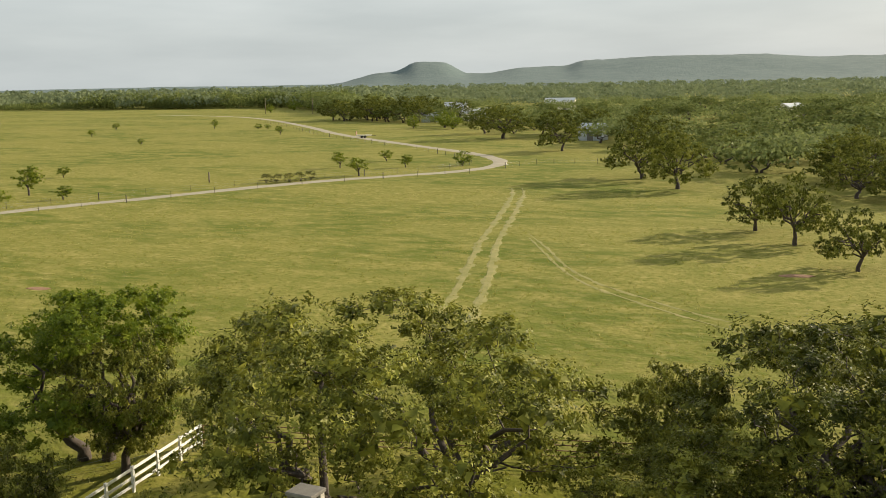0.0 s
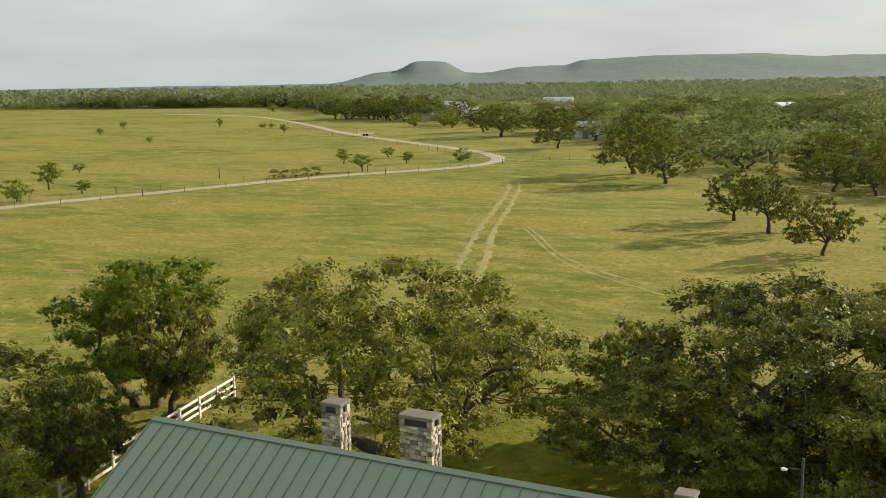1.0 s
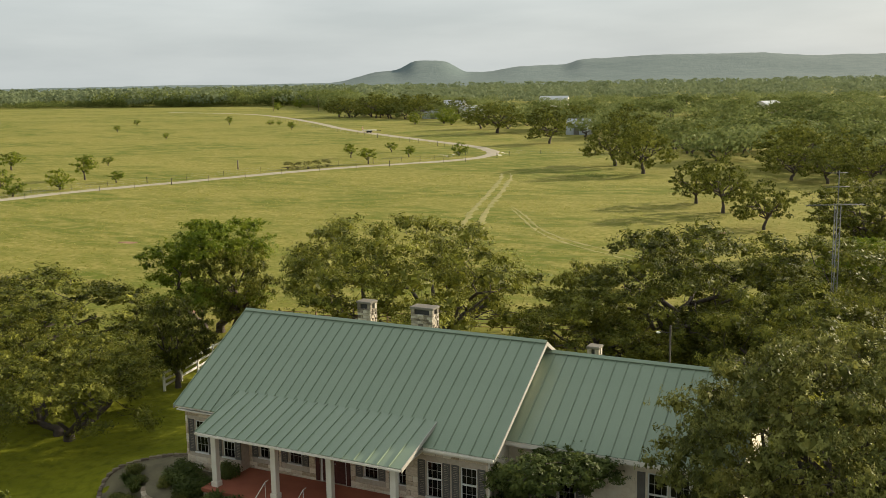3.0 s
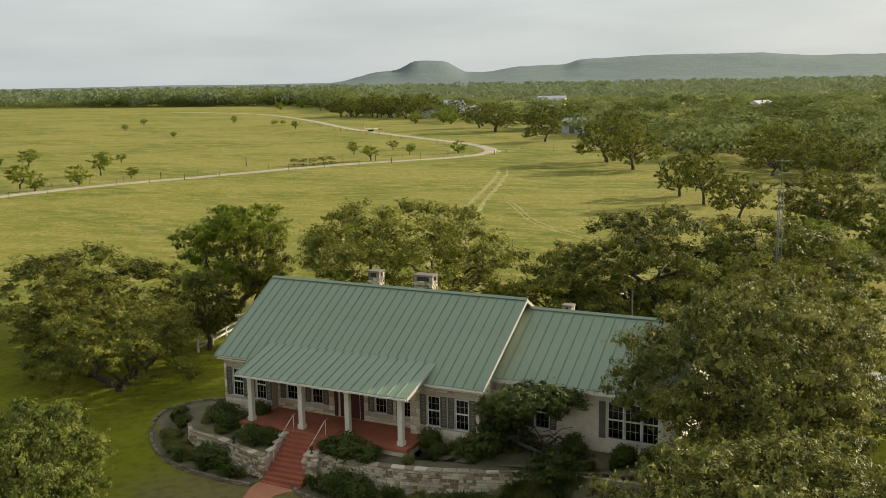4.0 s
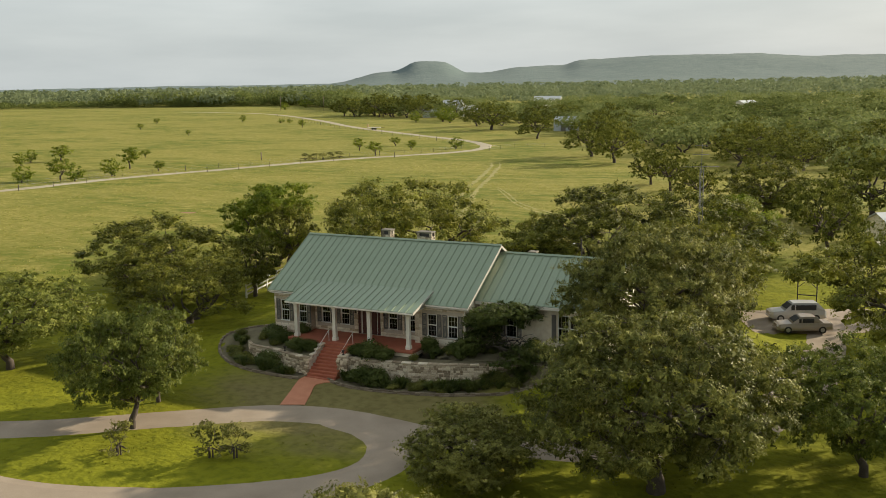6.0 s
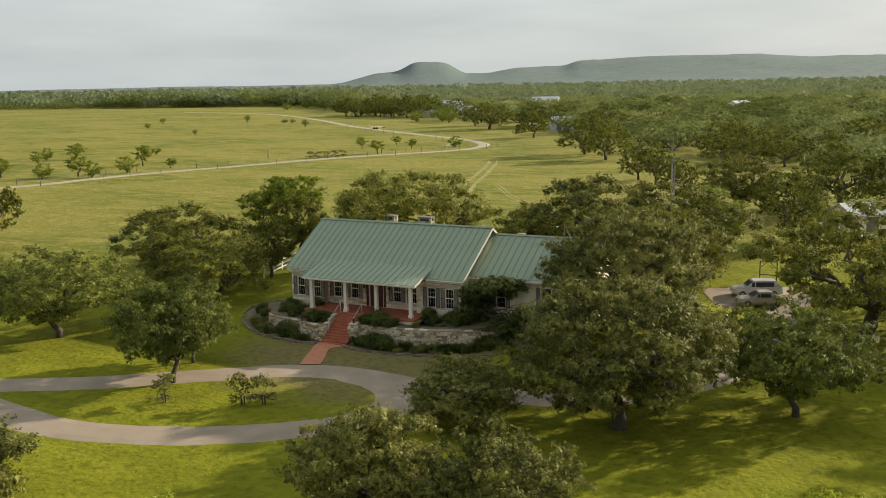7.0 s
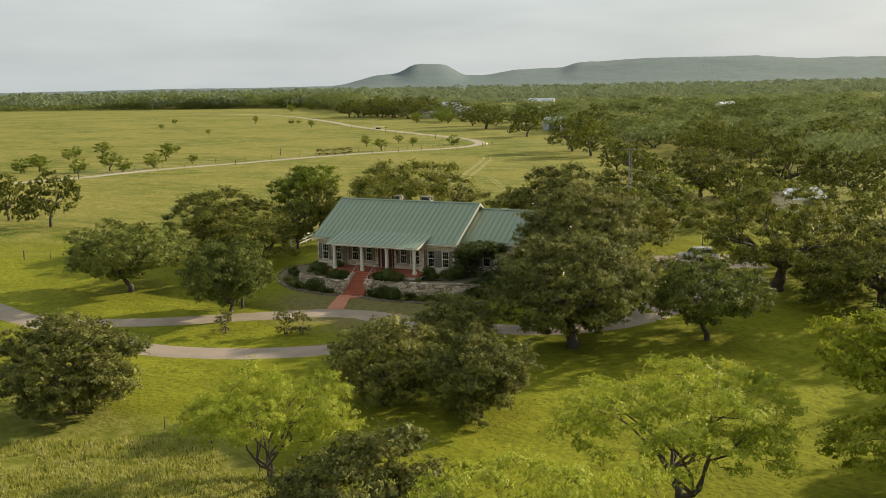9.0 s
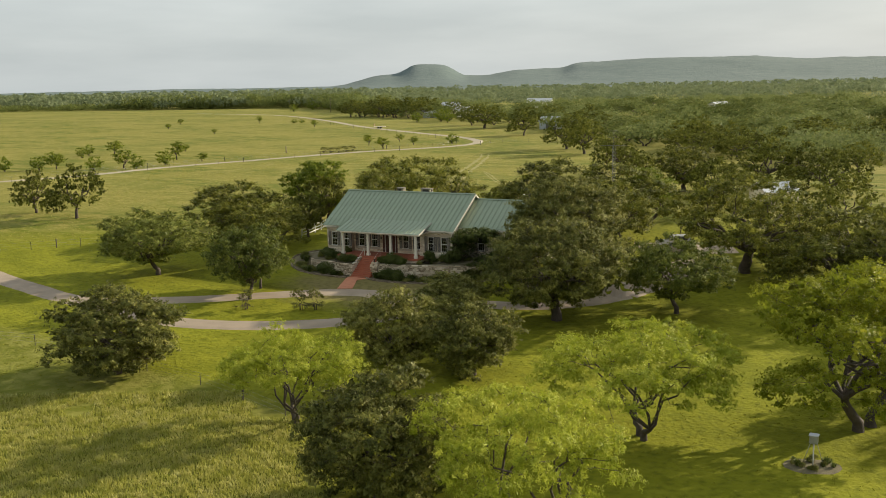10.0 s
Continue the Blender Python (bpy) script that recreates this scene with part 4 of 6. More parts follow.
hpart("ceiling", box(-24.6, -7.65, 14.2, 25.0, 4.3, 4.4), M_WHITE)
hpart("inner_floor", box(-24.6, -7.65, 14.85, 25.05, 1.3, 1.42), M_WOOD)
hpart("inner_wall", box(-24.6, -7.65, 18.0, 18.1, 1.45, 4.28), M_DARK)


def sash_window(x0, x1, y, z0, z1, drape=False, shutters=True):
    """A sash window in its opening with frame, panes, bars, sill and two louvred shutters."""
    w = hpart("window", box(x0, x1, y + 0.05, y + 0.09, z1 - 0.07, z1), M_FENCE)
    hpart("frame", box(x0, x0 + 0.06, y + 0.05, y + 0.12, z0, z1 - 0.072), M_FENCE, w)
    hpart("frame", box(x1 - 0.06, x1, y + 0.05, y + 0.12, z0, z1 - 0.072), M_FENCE, w)
    zm = (z0 + z1) / 2
    hpart("meeting_rail", box(x0 + 0.062, x1 - 0.062, y + 0.04, y + 0.11, zm - 0.04, zm + 0.04), M_FENCE, w)
    hpart("sill", box(x0 - 0.06, x1 + 0.06, y - 0.07, y + 0.16, z0 - 0.07, z0), M_FENCE, w)
    for a, b in ((z0, zm - 0.042), (zm + 0.042, z1 - 0.072)):
        p = hpart("pane", box(x0 + 0.062, x1 - 0.062, y + 0.075, y + 0.085, a, b), M_GLASS, w)
        p.visible_shadow = False
        for k in (1, 2):
            xm = x0 + (x1 - x0) * k / 3
            hpart("glazing_bar", box(xm - 0.008, xm + 0.008, y + 0.055, y + 0.074, a, b), M_TRIM, w)
        hpart("glazing_bar", box(x0 + 0.063, x1 - 0.063, y + 0.056, y + 0.073, (a + b) / 2 - 0.008, (a + b) / 2 + 0.008), M_TRIM, w)
    if drape:
        for s in (0, 1):
            bm = bmesh.new()
            n = 14
            row = []
            for i in range(n + 1):
                u = i / n
                xw = (x0 + 0.05) + u * (x1 - x0) * 0.48 if s == 0 else (x1 - 0.05) - u * (x1 - x0) * 0.48
                row.append([bm.verts.new((xw if zz > zm else (x0 + 0.05 + (xw - x0) * 0.45 if s == 0 else x1 - 0.05 - (x1 - xw) * 0.45), y + 0.24 + 0.025 * math.sin(i * 2.2), zz)) for zz in (z1, zm + 0.01, z0)])
            for i in range(n):
                for j in range(2):
                    bm.faces.new((row[i][j], row[i + 1][j], row[i + 1][j + 1], row[i][j + 1]))
            hpart("curtain", bm, M_CURTAIN, w)
    if shutters:
        for a in (x0 - 0.42, x1 + 0.06):
            bm = bmesh.new()
            add_box(bm, a, a + 0.06, y - 0.06, y - 0.006, z0 - 0.03, z1 + 0.03)
            add_box(bm, a + 0.30, a + 0.36, y - 0.06, y - 0.006, z0 - 0.03, z1 + 0.03)
            for zz in (z0 - 0.03, zm - 0.04, z1 - 0.05):
                add_box(bm, a + 0.06, a + 0.30, y - 0.055, y - 0.006, zz, zz + 0.08)
            for k in range(18):
                zz = z0 + 0.07 + k * (z1 - z0 - 0.14) / 18
                add_box(bm, a + 0.06, a + 0.30, y - 0.05, y - 0.012, zz, zz + 0.05)
            hpart("shutter", bm, M_SHUTTER, w)


for a, b in FRONT_L:
    sash_window(a, b, WY, WIN_Z0, WIN_Z1, True)
for a, b in FRONT_M:
    sash_window(a, b, RY, WIN_Z0, WIN_Z1)
for a, b in FRONT_R:
    sash_window(a, b, WY, WIN_Z0, WIN_Z1, True)

# double door with tall shutters
xm = sum(DOOR_X) / 2
door = hpart("door_frame", box(DOOR_X[0], DOOR_X[1], RY + 0.06, RY + 0.16, 3.62, 3.75), M_FENCE)
hpart("jamb", box(DOOR_X[0], DOOR_X[0] + 0.09, RY + 0.06, RY + 0.16, FLOOR, 3.618), M_FENCE, door)
hpart("jamb", box(DOOR_X[1] - 0.09, DOOR_X[1], RY + 0.06, RY + 0.16, FLOOR, 3.618), M_FENCE, door)
for a, b in ((DOOR_X[0] + 0.092, xm - 0.004), (xm + 0.004, DOOR_X[1] - 0.092)):
    bm = box(a, b, RY + 0.09, RY + 0.13, FLOOR + 0.02, 3.61)
    for z0, z1 in ((FLOOR + 0.2, 2.2), (2.35, 3.45)):
        add_box(bm, a + 0.12, b - 0.12, RY + 0.07, RY + 0.088, z0, z1, 0.01)
    leaf = hpart("door_leaf", bm, M_DOOR, door)
hpart("door_knob", box(xm + 0.06, xm + 0.11, RY + 0.03, RY + 0.086, 2.45, 2.52, 0.012), M_STEEL, door)
for a in (DOOR_X[0] - 0.24, DOOR_X[1] + 0.02):
    hpart("door_shutter", box(a, a + 0.22, RY - 0.06, RY - 0.006, FLOOR + 0.05, 3.72, 0.01), M_DOOR, door, "dark red door shutter")

# porch: floor slab, columns, beam, ceiling
porch = hpart("porch_floor", box(-22.0, -10.6, 11.35, RY - 0.004, 1.25, FLOOR, 0.02), M_RED, None, "brick-red porch floor")
hpart("porch_base", box(-21.95, -10.65, 11.45, 13.79, -0.9, 1.248), M_WALLSTONE)
for x in (-21.4, -17.8, -14.63, -11.2):
    col = hpart("column", box(x - 0.15, x + 0.15, 11.70, 12.0, FLOOR + 0.28, 4.02, 0.015), M_WHITE)
    hpart("base", box(x - 0.20, x + 0.20, 11.65, 12.05, FLOOR + 0.002, FLOOR + 0.278, 0.02), M_WHITE, col)
    hpart("capital", box(x - 0.19, x + 0.19, 11.66, 12.04, 4.022, 4.12, 0.02), M_WHITE, col)
hpart("porch_beam", box(-21.7, -10.75, 11.70, 12.0, 4.122, 4.42), M_WHITE)
hpart("porch_ceiling", prism([(11.3, 4.30), (14.4, 4.40), (14.4, 4.46), (11.3, 4.36)], -21.75, -10.6), M_WHITE)
for x in (-16.55 - 0.9, -15.3 + 0.5):
    lamp = hpart("wall_lantern", box(x - 0.07, x + 0.07, RY - 0.18, RY - 0.05, 3.15, 3.42, 0.02), M_POST)


def seam_panels(x0, x1, y0, z0, y1, z1, n, parent, skew=0.0):
    """Standing-seam panels from the eave (y0, z0) to the ridge (y1, z1), one object each on one mesh."""
    w = (x1 - x0) / n
    bm = bmesh.new()
    d = Vector((0, y1 - y0, z1 - z0))
    nrm = Vector((0, -d.z, d.y)).normalized()
    if nrm.z < 0:
        nrm = -nrm

    def bar(a, b, h0, h1):
        vs = []
        for t in (Vector((0, 0, 0)), d):
            for x, h in ((a, h0), (b, h0), (b, h1), (a, h1)):
                vs.append(bm.verts.new(t + Vector((x, 0, 0)) + nrm * h))
        for f in ((0, 1, 5, 4), (1, 2, 6, 5), (2, 3, 7, 6), (3, 0, 4, 7), (3, 2, 1, 0), (4, 5, 6, 7)):
            bm.faces.new([vs[i] for i in f])
    bar(0.0, w - 0.002, -0.03, 0.0)
    bar(-0.018, 0.018, 0.001, 0.055)
    bmesh.ops.recalc_face_normals(bm, faces=bm.faces)
    me = bpy.data.meshes.new("roof_panel")
    bm.to_mesh(me)
    bm.free()
    me.materials.append(M_ROOF)
    for i in range(n):
        ob = new("roof_panel", me)
        ob.parent = parent
        ob.matrix_basis = Matrix.Translation((x0 + i * w, y0, z0))


bpy.context.view_layer.update()
BACK_Y = 2 * RIDGE_Y - EAVE_Y
roof = hpart("roof", prism([(EAVE_Y + 0.05, EAVE_Y * 0 + EAVE_Z - 0.12), (RIDGE_Y, RIDGE_Z - 0.10), (BACK_Y - 0.05, EAVE_Z - 0.12), (BACK_Y - 0.05, EAVE_Z - 0.03), (RIDGE_Y, RIDGE_Z - 0.034), (EAVE_Y + 0.05, EAVE_Z - 0.03)], HX0 + 0.02, HX1 - 0.02), M_WHITE, None, "green standing-seam metal roof")
seam_panels(HX0, HX1, EAVE_Y, EAVE_Z, RIDGE_Y, RIDGE_Z, 30, roof)
seam_panels(HX0, HX1, BACK_Y, EAVE_Z, RIDGE_Y, RIDGE_Z, 30, roof)
hpart("ridge_cap", prism([(RIDGE_Y - 0.18, RIDGE_Z - 0.03), (RIDGE_Y, RIDGE_Z + 0.075), (RIDGE_Y + 0.18, RIDGE_Z - 0.03), (RIDGE_Y + 0.18, RIDGE_Z - 0.01), (RIDGE_Y, RIDGE_Z + 0.10), (RIDGE_Y - 0.18, RIDGE_Z - 0.01)], HX0, HX1), M_ROOF, roof)
for x in (HX0 - 0.03, HX1 - 0.0):
    hpart("bargeboard", prism([(EAVE_Y, EAVE_Z - 0.19), (RIDGE_Y, RIDGE_Z - 0.19), (BACK_Y, EAVE_Z - 0.19), (BACK_Y, EAVE_Z + 0.0), (RIDGE_Y, RIDGE_Z + 0.02), (EAVE_Y, EAVE_Z + 0.0)], x, x + 0.035), M_TRIM, roof)
hpart("gutter", prism([(EAVE_Y - 0.12, EAVE_Z - 0.02), (EAVE_Y - 0.12, EAVE_Z - 0.12), (EAVE_Y + 0.02, EAVE_Z - 0.14), (EAVE_Y + 0.02, EAVE_Z - 0.05)], -10.4, HX1), M_WHITE, roof)
hpart("soffit", box(HX0 + 0.1, HX1 - 0.1, EAVE_Y + 0.06, WY - 0.004, 4.46, 4.52), M_WHITE, roof)

PEY, PEZ, PTY, PTZ = 11.08, 4.47, 14.56, 5.535
proof = hpart("porch_roof", prism([(PEY + 0.03, PEZ - 0.14), (PTY - 0.3, PTZ - 0.2), (PTY - 0.02, PTZ - 0.03), (PEY + 0.03, PEZ - 0.035)], -21.9, -10.42), M_WHITE, None, "lower green porch roof over white columns")
seam_panels(-21.92, -10.4, PEY, PEZ, PTY, PTZ, 19, proof)
hpart("gutter", prism([(PEY - 0.10, PEZ - 0.03), (PEY - 0.10, PEZ - 0.12), (PEY + 0.02, PEZ - 0.14), (PEY + 0.02, PEZ - 0.05)], -21.92, -10.4), M_WHITE, proof)
hpart("bargeboard", prism([(PEY, PEZ - 0.2), (PTY - 0.25, PTZ - 0.25), (PTY - 0.05, PTZ + 0.0), (PEY, PEZ + 0.01)], -10.396, -10.36), M_TRIM, proof)
hpart("downpipe", box(-7.42, -7.34, WY - 0.09, WY - 0.01, 1.0, 4.5, 0.01), M_WHITE)

# the wing
WEY, WEZ, WRY, WRZ, WX1 = 15.3, 4.86, 20.3, 7.82, 3.3
WBY = 2 * WRY - WEY
wingroof = hpart("wing_roof", prism([(WEY + 0.05, WEZ - 0.12), (WRY, WRZ - 0.10), (WBY - 0.05, WEZ - 0.12), (WBY - 0.05, WEZ - 0.035), (WRY, WRZ - 0.035), (WEY + 0.05, WEZ - 0.035)], -7.29, WX1 - 0.02), M_WHITE, None, "green standing-seam metal roof over the wing")
seam_panels(-7.28, WX1, WEY, WEZ, WRY, WRZ, 17, wingroof)
seam_panels(-7.28, WX1, WBY, WEZ, WRY, WRZ, 17, wingroof)
hpart("ridge_cap", prism([(WRY - 0.18, WRZ - 0.03), (WRY, WRZ + 0.075), (WRY + 0.18, WRZ - 0.03), (WRY + 0.18, WRZ - 0.01), (WRY, WRZ + 0.10), (WRY - 0.18, WRZ - 0.01)], -7.27, WX1), M_ROOF, wingroof)
hpart("fascia", box(-7.25, WX1, WEY - 0.03, WEY + 0.045, WEZ - 0.24, WEZ - 0.036), M_WHITE, wingroof)
hpart("wall", wall_run(-7.29, 2.9, 15.8, [(-4.9, -4.05, 2.2, 3.9), (-0.75, 2.05, 2.2, 4.2)], 0.2, 4.7), M_STONE)
hpart("gable_wall", prism([(16.11, 0.2), (24.8, 0.2), (24.8, 4.8), (WRY, 7.55), (16.11, 4.95)], 2.6, 2.9), M_STONE)
hpart("wall", box(-7.29, 2.59, 24.5, 24.8, 0.2, 4.7), M_STONE)
hpart("inner_wall", box(-7.2, 2.55, 19.0, 19.1, 0.5, 4.5), M_DARK)
sash_window(-4.9, -4.05, 15.8, 2.2, 3.9)
for a, b in ((-0.75, 0.15), (0.2, 1.1), (1.15, 2.05)):
    sash_window(a, b, 15.8, 2.2, 4.2, False, False)
for a in (-1.2,):
    hpart("shutter", box(a, a + 0.36, 15.74, 15.796, 2.15, 4.2, 0.01), M_SHUTTER)
hpart("mullion", box(0.152, 0.198, 15.75, 15.9, 2.2, 4.2), M_WHITE)
hpart("mullion", box(1.102, 1.148, 15.75, 15.9, 2.2, 4.2), M_WHITE)


# chimneys of stone blocks
def chimney(x, y, w, d, z0, z1, flue):
    c = hpart("chimney", box(x - w / 2 + 0.03, x + w / 2 - 0.03, y - d / 2 + 0.03, y + d / 2 - 0.03, z0, z1 - 0.44), M_MORTAR, None, "weathered limestone chimney")
    rr = random.Random(int(x * 10))
    z = max(z0, 5.0)
    while z < z1 - 0.48:
        h = min(rr.uniform(0.12, 0.2), z1 - 0.42 - z)
        for face in range(4):
            L = w if face % 2 == 0 else d
            a = -L / 2
            while a < L / 2 - 0.08:
                b = min(L / 2, a + rr.uniform(0.14, 0.34))
                if L / 2 - b < 0.12:
                    b = L / 2
                o = rr.uniform(0.0, 0.03)
                if face == 0:
                    q = (x + a + 0.008, x + b - 0.008, y - d / 2 - o, y - d / 2 + 0.06)
                elif face == 2:
                    q = (x + a + 0.008, x + b - 0.008, y + d / 2 - 0.06, y + d / 2 + o)
                elif face == 1:
                    q = (x + w / 2 - 0.06, x + w / 2 + o, y + a + 0.062, y + b - 0.062) if b - a > 0.2 else None
                else:
                    q = (x - w / 2 - o, x - w / 2 + 0.06, y + a + 0.062, y + b - 0.062) if b - a > 0.2 else None
                if q:
                    hpart("stone", box(*q, z + 0.008, z + h - 0.008, 0.012), M_CHIM, c)
                a = b
        z += h
    # cap: four corner blocks and a slab over a dark throat
    for sx in (-1, 1):
        for sy in (-1, 1):
            hpart("cap_block", box(x + sx * (w / 2 - 0.11) - 0.11, x + sx * (w / 2 - 0.11) + 0.11, y + sy * (d / 2 - 0.12) - 0.12, y + sy * (d / 2 - 0.12) + 0.12, z, z1 - 0.14, 0.015), M_CHIM, c)
    hpart("throat", box(x - w / 2 + 0.1, x + w / 2 - 0.1, y - d / 2 + 0.1, y + d / 2 - 0.1, z - 0.02, z1 - 0.142), M_DARK, c)
    hpart("cap_slab", box(x - w / 2 - 0.05, x + w / 2 + 0.05, y - d / 2 - 0.05, y + d / 2 + 0.05, z1 - 0.138, z1, 0.03), M_CAP, c)


chimney(-19.95, 24.2, 0.9, 0.75, 4.5, 8.5, False)
chimney(-16.1, 24.2, 1.4, 0.8, 4.5, 8.5, True)
chimney(-5.7, 23.4, 0.62, 0.62, 4.5, 7.5, False)

# ---- porch steps, walk, stone walls and beds ----
steps = tagged(empty("steps", (-17.0, 10, -0.7)), "brick-red concrete steps up to the porch", "steps", kind="structure")
N_STEP = 12
for k in range(N_STEP):
    z1 = -0.72 + (k + 1) * (FLOOR + 0.72 - 0.0) / (N_STEP + 0) - 0.0
    if k == N_STEP - 1:
        break
    y0 = 8.35 + k * 0.272
    w = 1.28 - 0.0 * k
    ob = part("step", box(-17.05 - w, -17.05 + w, y0, 11.34, z1 - 0.184, z1 - 0.002 * (k % 2), 0.015), M_RED, None)
    ob.parent = steps
    ob.matrix_parent_inverse = Matrix.Translation(steps.location).inverted()


def slab(name, left, right, mat, lift):
    """A paved band between two edge lines, laid on the ground."""
    a, b = curve_points(left, 0.5), curve_points(right, 0.5)
    n = max(len(a), len(b))
    verts, faces = [], []
    for i in range(n):
        p = a[min(len(a) - 1, round(i * (len(a) - 1) / (n - 1)))]
        q = b[min(len(b) - 1, round(i * (len(b) - 1) / (n - 1)))]
        for t in (0, 0, 0.5, 1, 1):
            x, y = p.x + (q.x - p.x) * t, p.y + (q.y - p.y) * t
            verts.append([x, y, gz(x, y) + lift])
        verts[-5][2] -= 0.12
        verts[-1][2] -= 0.12
    for i in range(n - 1):
        for j in range(4):
            k = i * 5 + j
            faces.append((k, k + 1, k + 6, k + 5))
    return mesh_object(name, verts, faces, mat)


tagged(slab("front_walk", [(-16.5, 2.6), (-17.4, 5.0), (-18.35, 7.5), (-18.4, 8.4)], [(-14.9, 3.3), (-15.8, 5.4), (-16.6, 7.3), (-15.75, 8.4)], M_WALK, 0.06), "terracotta coloured front walk between lawn and steps", "path", kind="structure")


def bed(name, outline, label, top=None):
    """A planting bed: a patch of mulch on the ground inside an outline."""
    pts = outline
    c = (sum(p[0] for p in pts) / len(pts), sum(p[1] for p in pts) / len(pts))
    verts, faces = [], []
    rings = 7
    for k in range(rings + 1):
        for x, y in pts:
            xx, yy = c[0] + (x - c[0]) * k / rings, c[1] + (y - c[1]) * k / rings
            verts.append((xx, yy, (gz(xx, yy) + 0.05) if top is None else top(xx, yy)))
    n = len(pts)
    for k in range(rings):
        for i in range(n):
            j = (i + 1) % n
            faces.append((k * n + i, k * n + j, (k + 1) * n + j, (k + 1) * n + i))
    return tagged(mesh_object(name, verts, faces, M_MULCH, smooth=True), label, "garden bed", kind="structure")


def outline(pts, step=0.8):
    return [(v.x, v.y) for v in curve_points(pts, step)]


KERB_R = [(-16.4, 8.5), (-15.3, 8.0), (-13.6, 7.7), (-10.5, 8.0), (-6.8, 9.0), (-3.5, 10.6), (0, 12.0), (3.5, 12.6)]
KERB_L = [(-18.6, 7.8), (-19.6, 7.7), (-21.0, 7.7), (-23.3, 7.9), (-25.6, 8.6), (-27.6, 9.9), (-29.2, 11.6), (-29.4, 13.2), (-28.0, 14.6), (-26.0, 15.2)]
WALL_R = [(-15.75, 9.9), (-13.5, 10.0), (-10.9, 10.2), (-7.5, 11.0), (-4.0, 12.5), (-1.5, 13.2), (2.5, 13.4)]
WALL_L = [(-18.35, 9.0), (-19.2, 9.1), (-20.6, 9.5), (-21.6, 9.9), (-23.6, 10.4), (-25.0, 10.7), (-25.9, 11.6)]
bed("bed", outline(KERB_R) + [(3.5, 13.4)] + outline(WALL_R)[::-1], "dark mulch bed with low plants below the stone wall")
bed("bed", outline(KERB_L) + [(-25.2, 13.7), (-25.8, 11.7)] + outline(WALL_L)[::-1], "dark mulch bed with low plants inside a stone edging")
bed("bed", outline(WALL_R) + [(4.0, 15.7), (-7.3, 15.6), (-7.5, 13.7), (-10.4, 13.7), (-10.6, 11.4), (-15.7, 11.35)], "raised planting bed of dry mulch beside the porch", lambda x, y: 0.82 + 0.10 * (y - 10))
bed("bed", outline(WALL_L) + [(-25.2, 13.7), (-22.0, 13.7), (-22.0, 11.4), (-18.4, 11.35)], "raised planting bed of dry mulch at the porch end", lambda x, y: 0.72 + 0.12 * (y - 10))

STONES = []
_r = random.Random(4)
for k in range(8):
    bm = box(-0.5, 0.5, -0.5, 0.5, -0.5, 0.5, 0.09)
    for v in bm.verts:
        v.co += Vector((_r.uniform(-1, 1), _r.uniform(-1, 1), _r.uniform(-1, 1))) * 0.045
    me = bpy.data.meshes.new("stone")
    bm.to_mesh(me)
    bm.free()
    STONES.append(me)


def stone_copy(mat, k):
    key = (mat.name, k)
    if key not in STONE_SET:
        me = STONES[k].copy()
        me.materials.clear()
        me.materials.append(mat)
        STONE_SET[key] = me
    return STONE_SET[key]


STONE_SET = {}


def lay(parent, mat, centre, size, turn, rr):
    ob = new("stone", stone_copy(mat, rr.randrange(8)))
    ob.parent = parent
    ob.matrix_parent_inverse = Matrix.Translation(parent.location).inverted()
    ob.matrix_basis = Matrix.Translation(centre) @ Matrix.Rotation(turn, 4, "Z") @ Matrix.Diagonal((*size, 1))


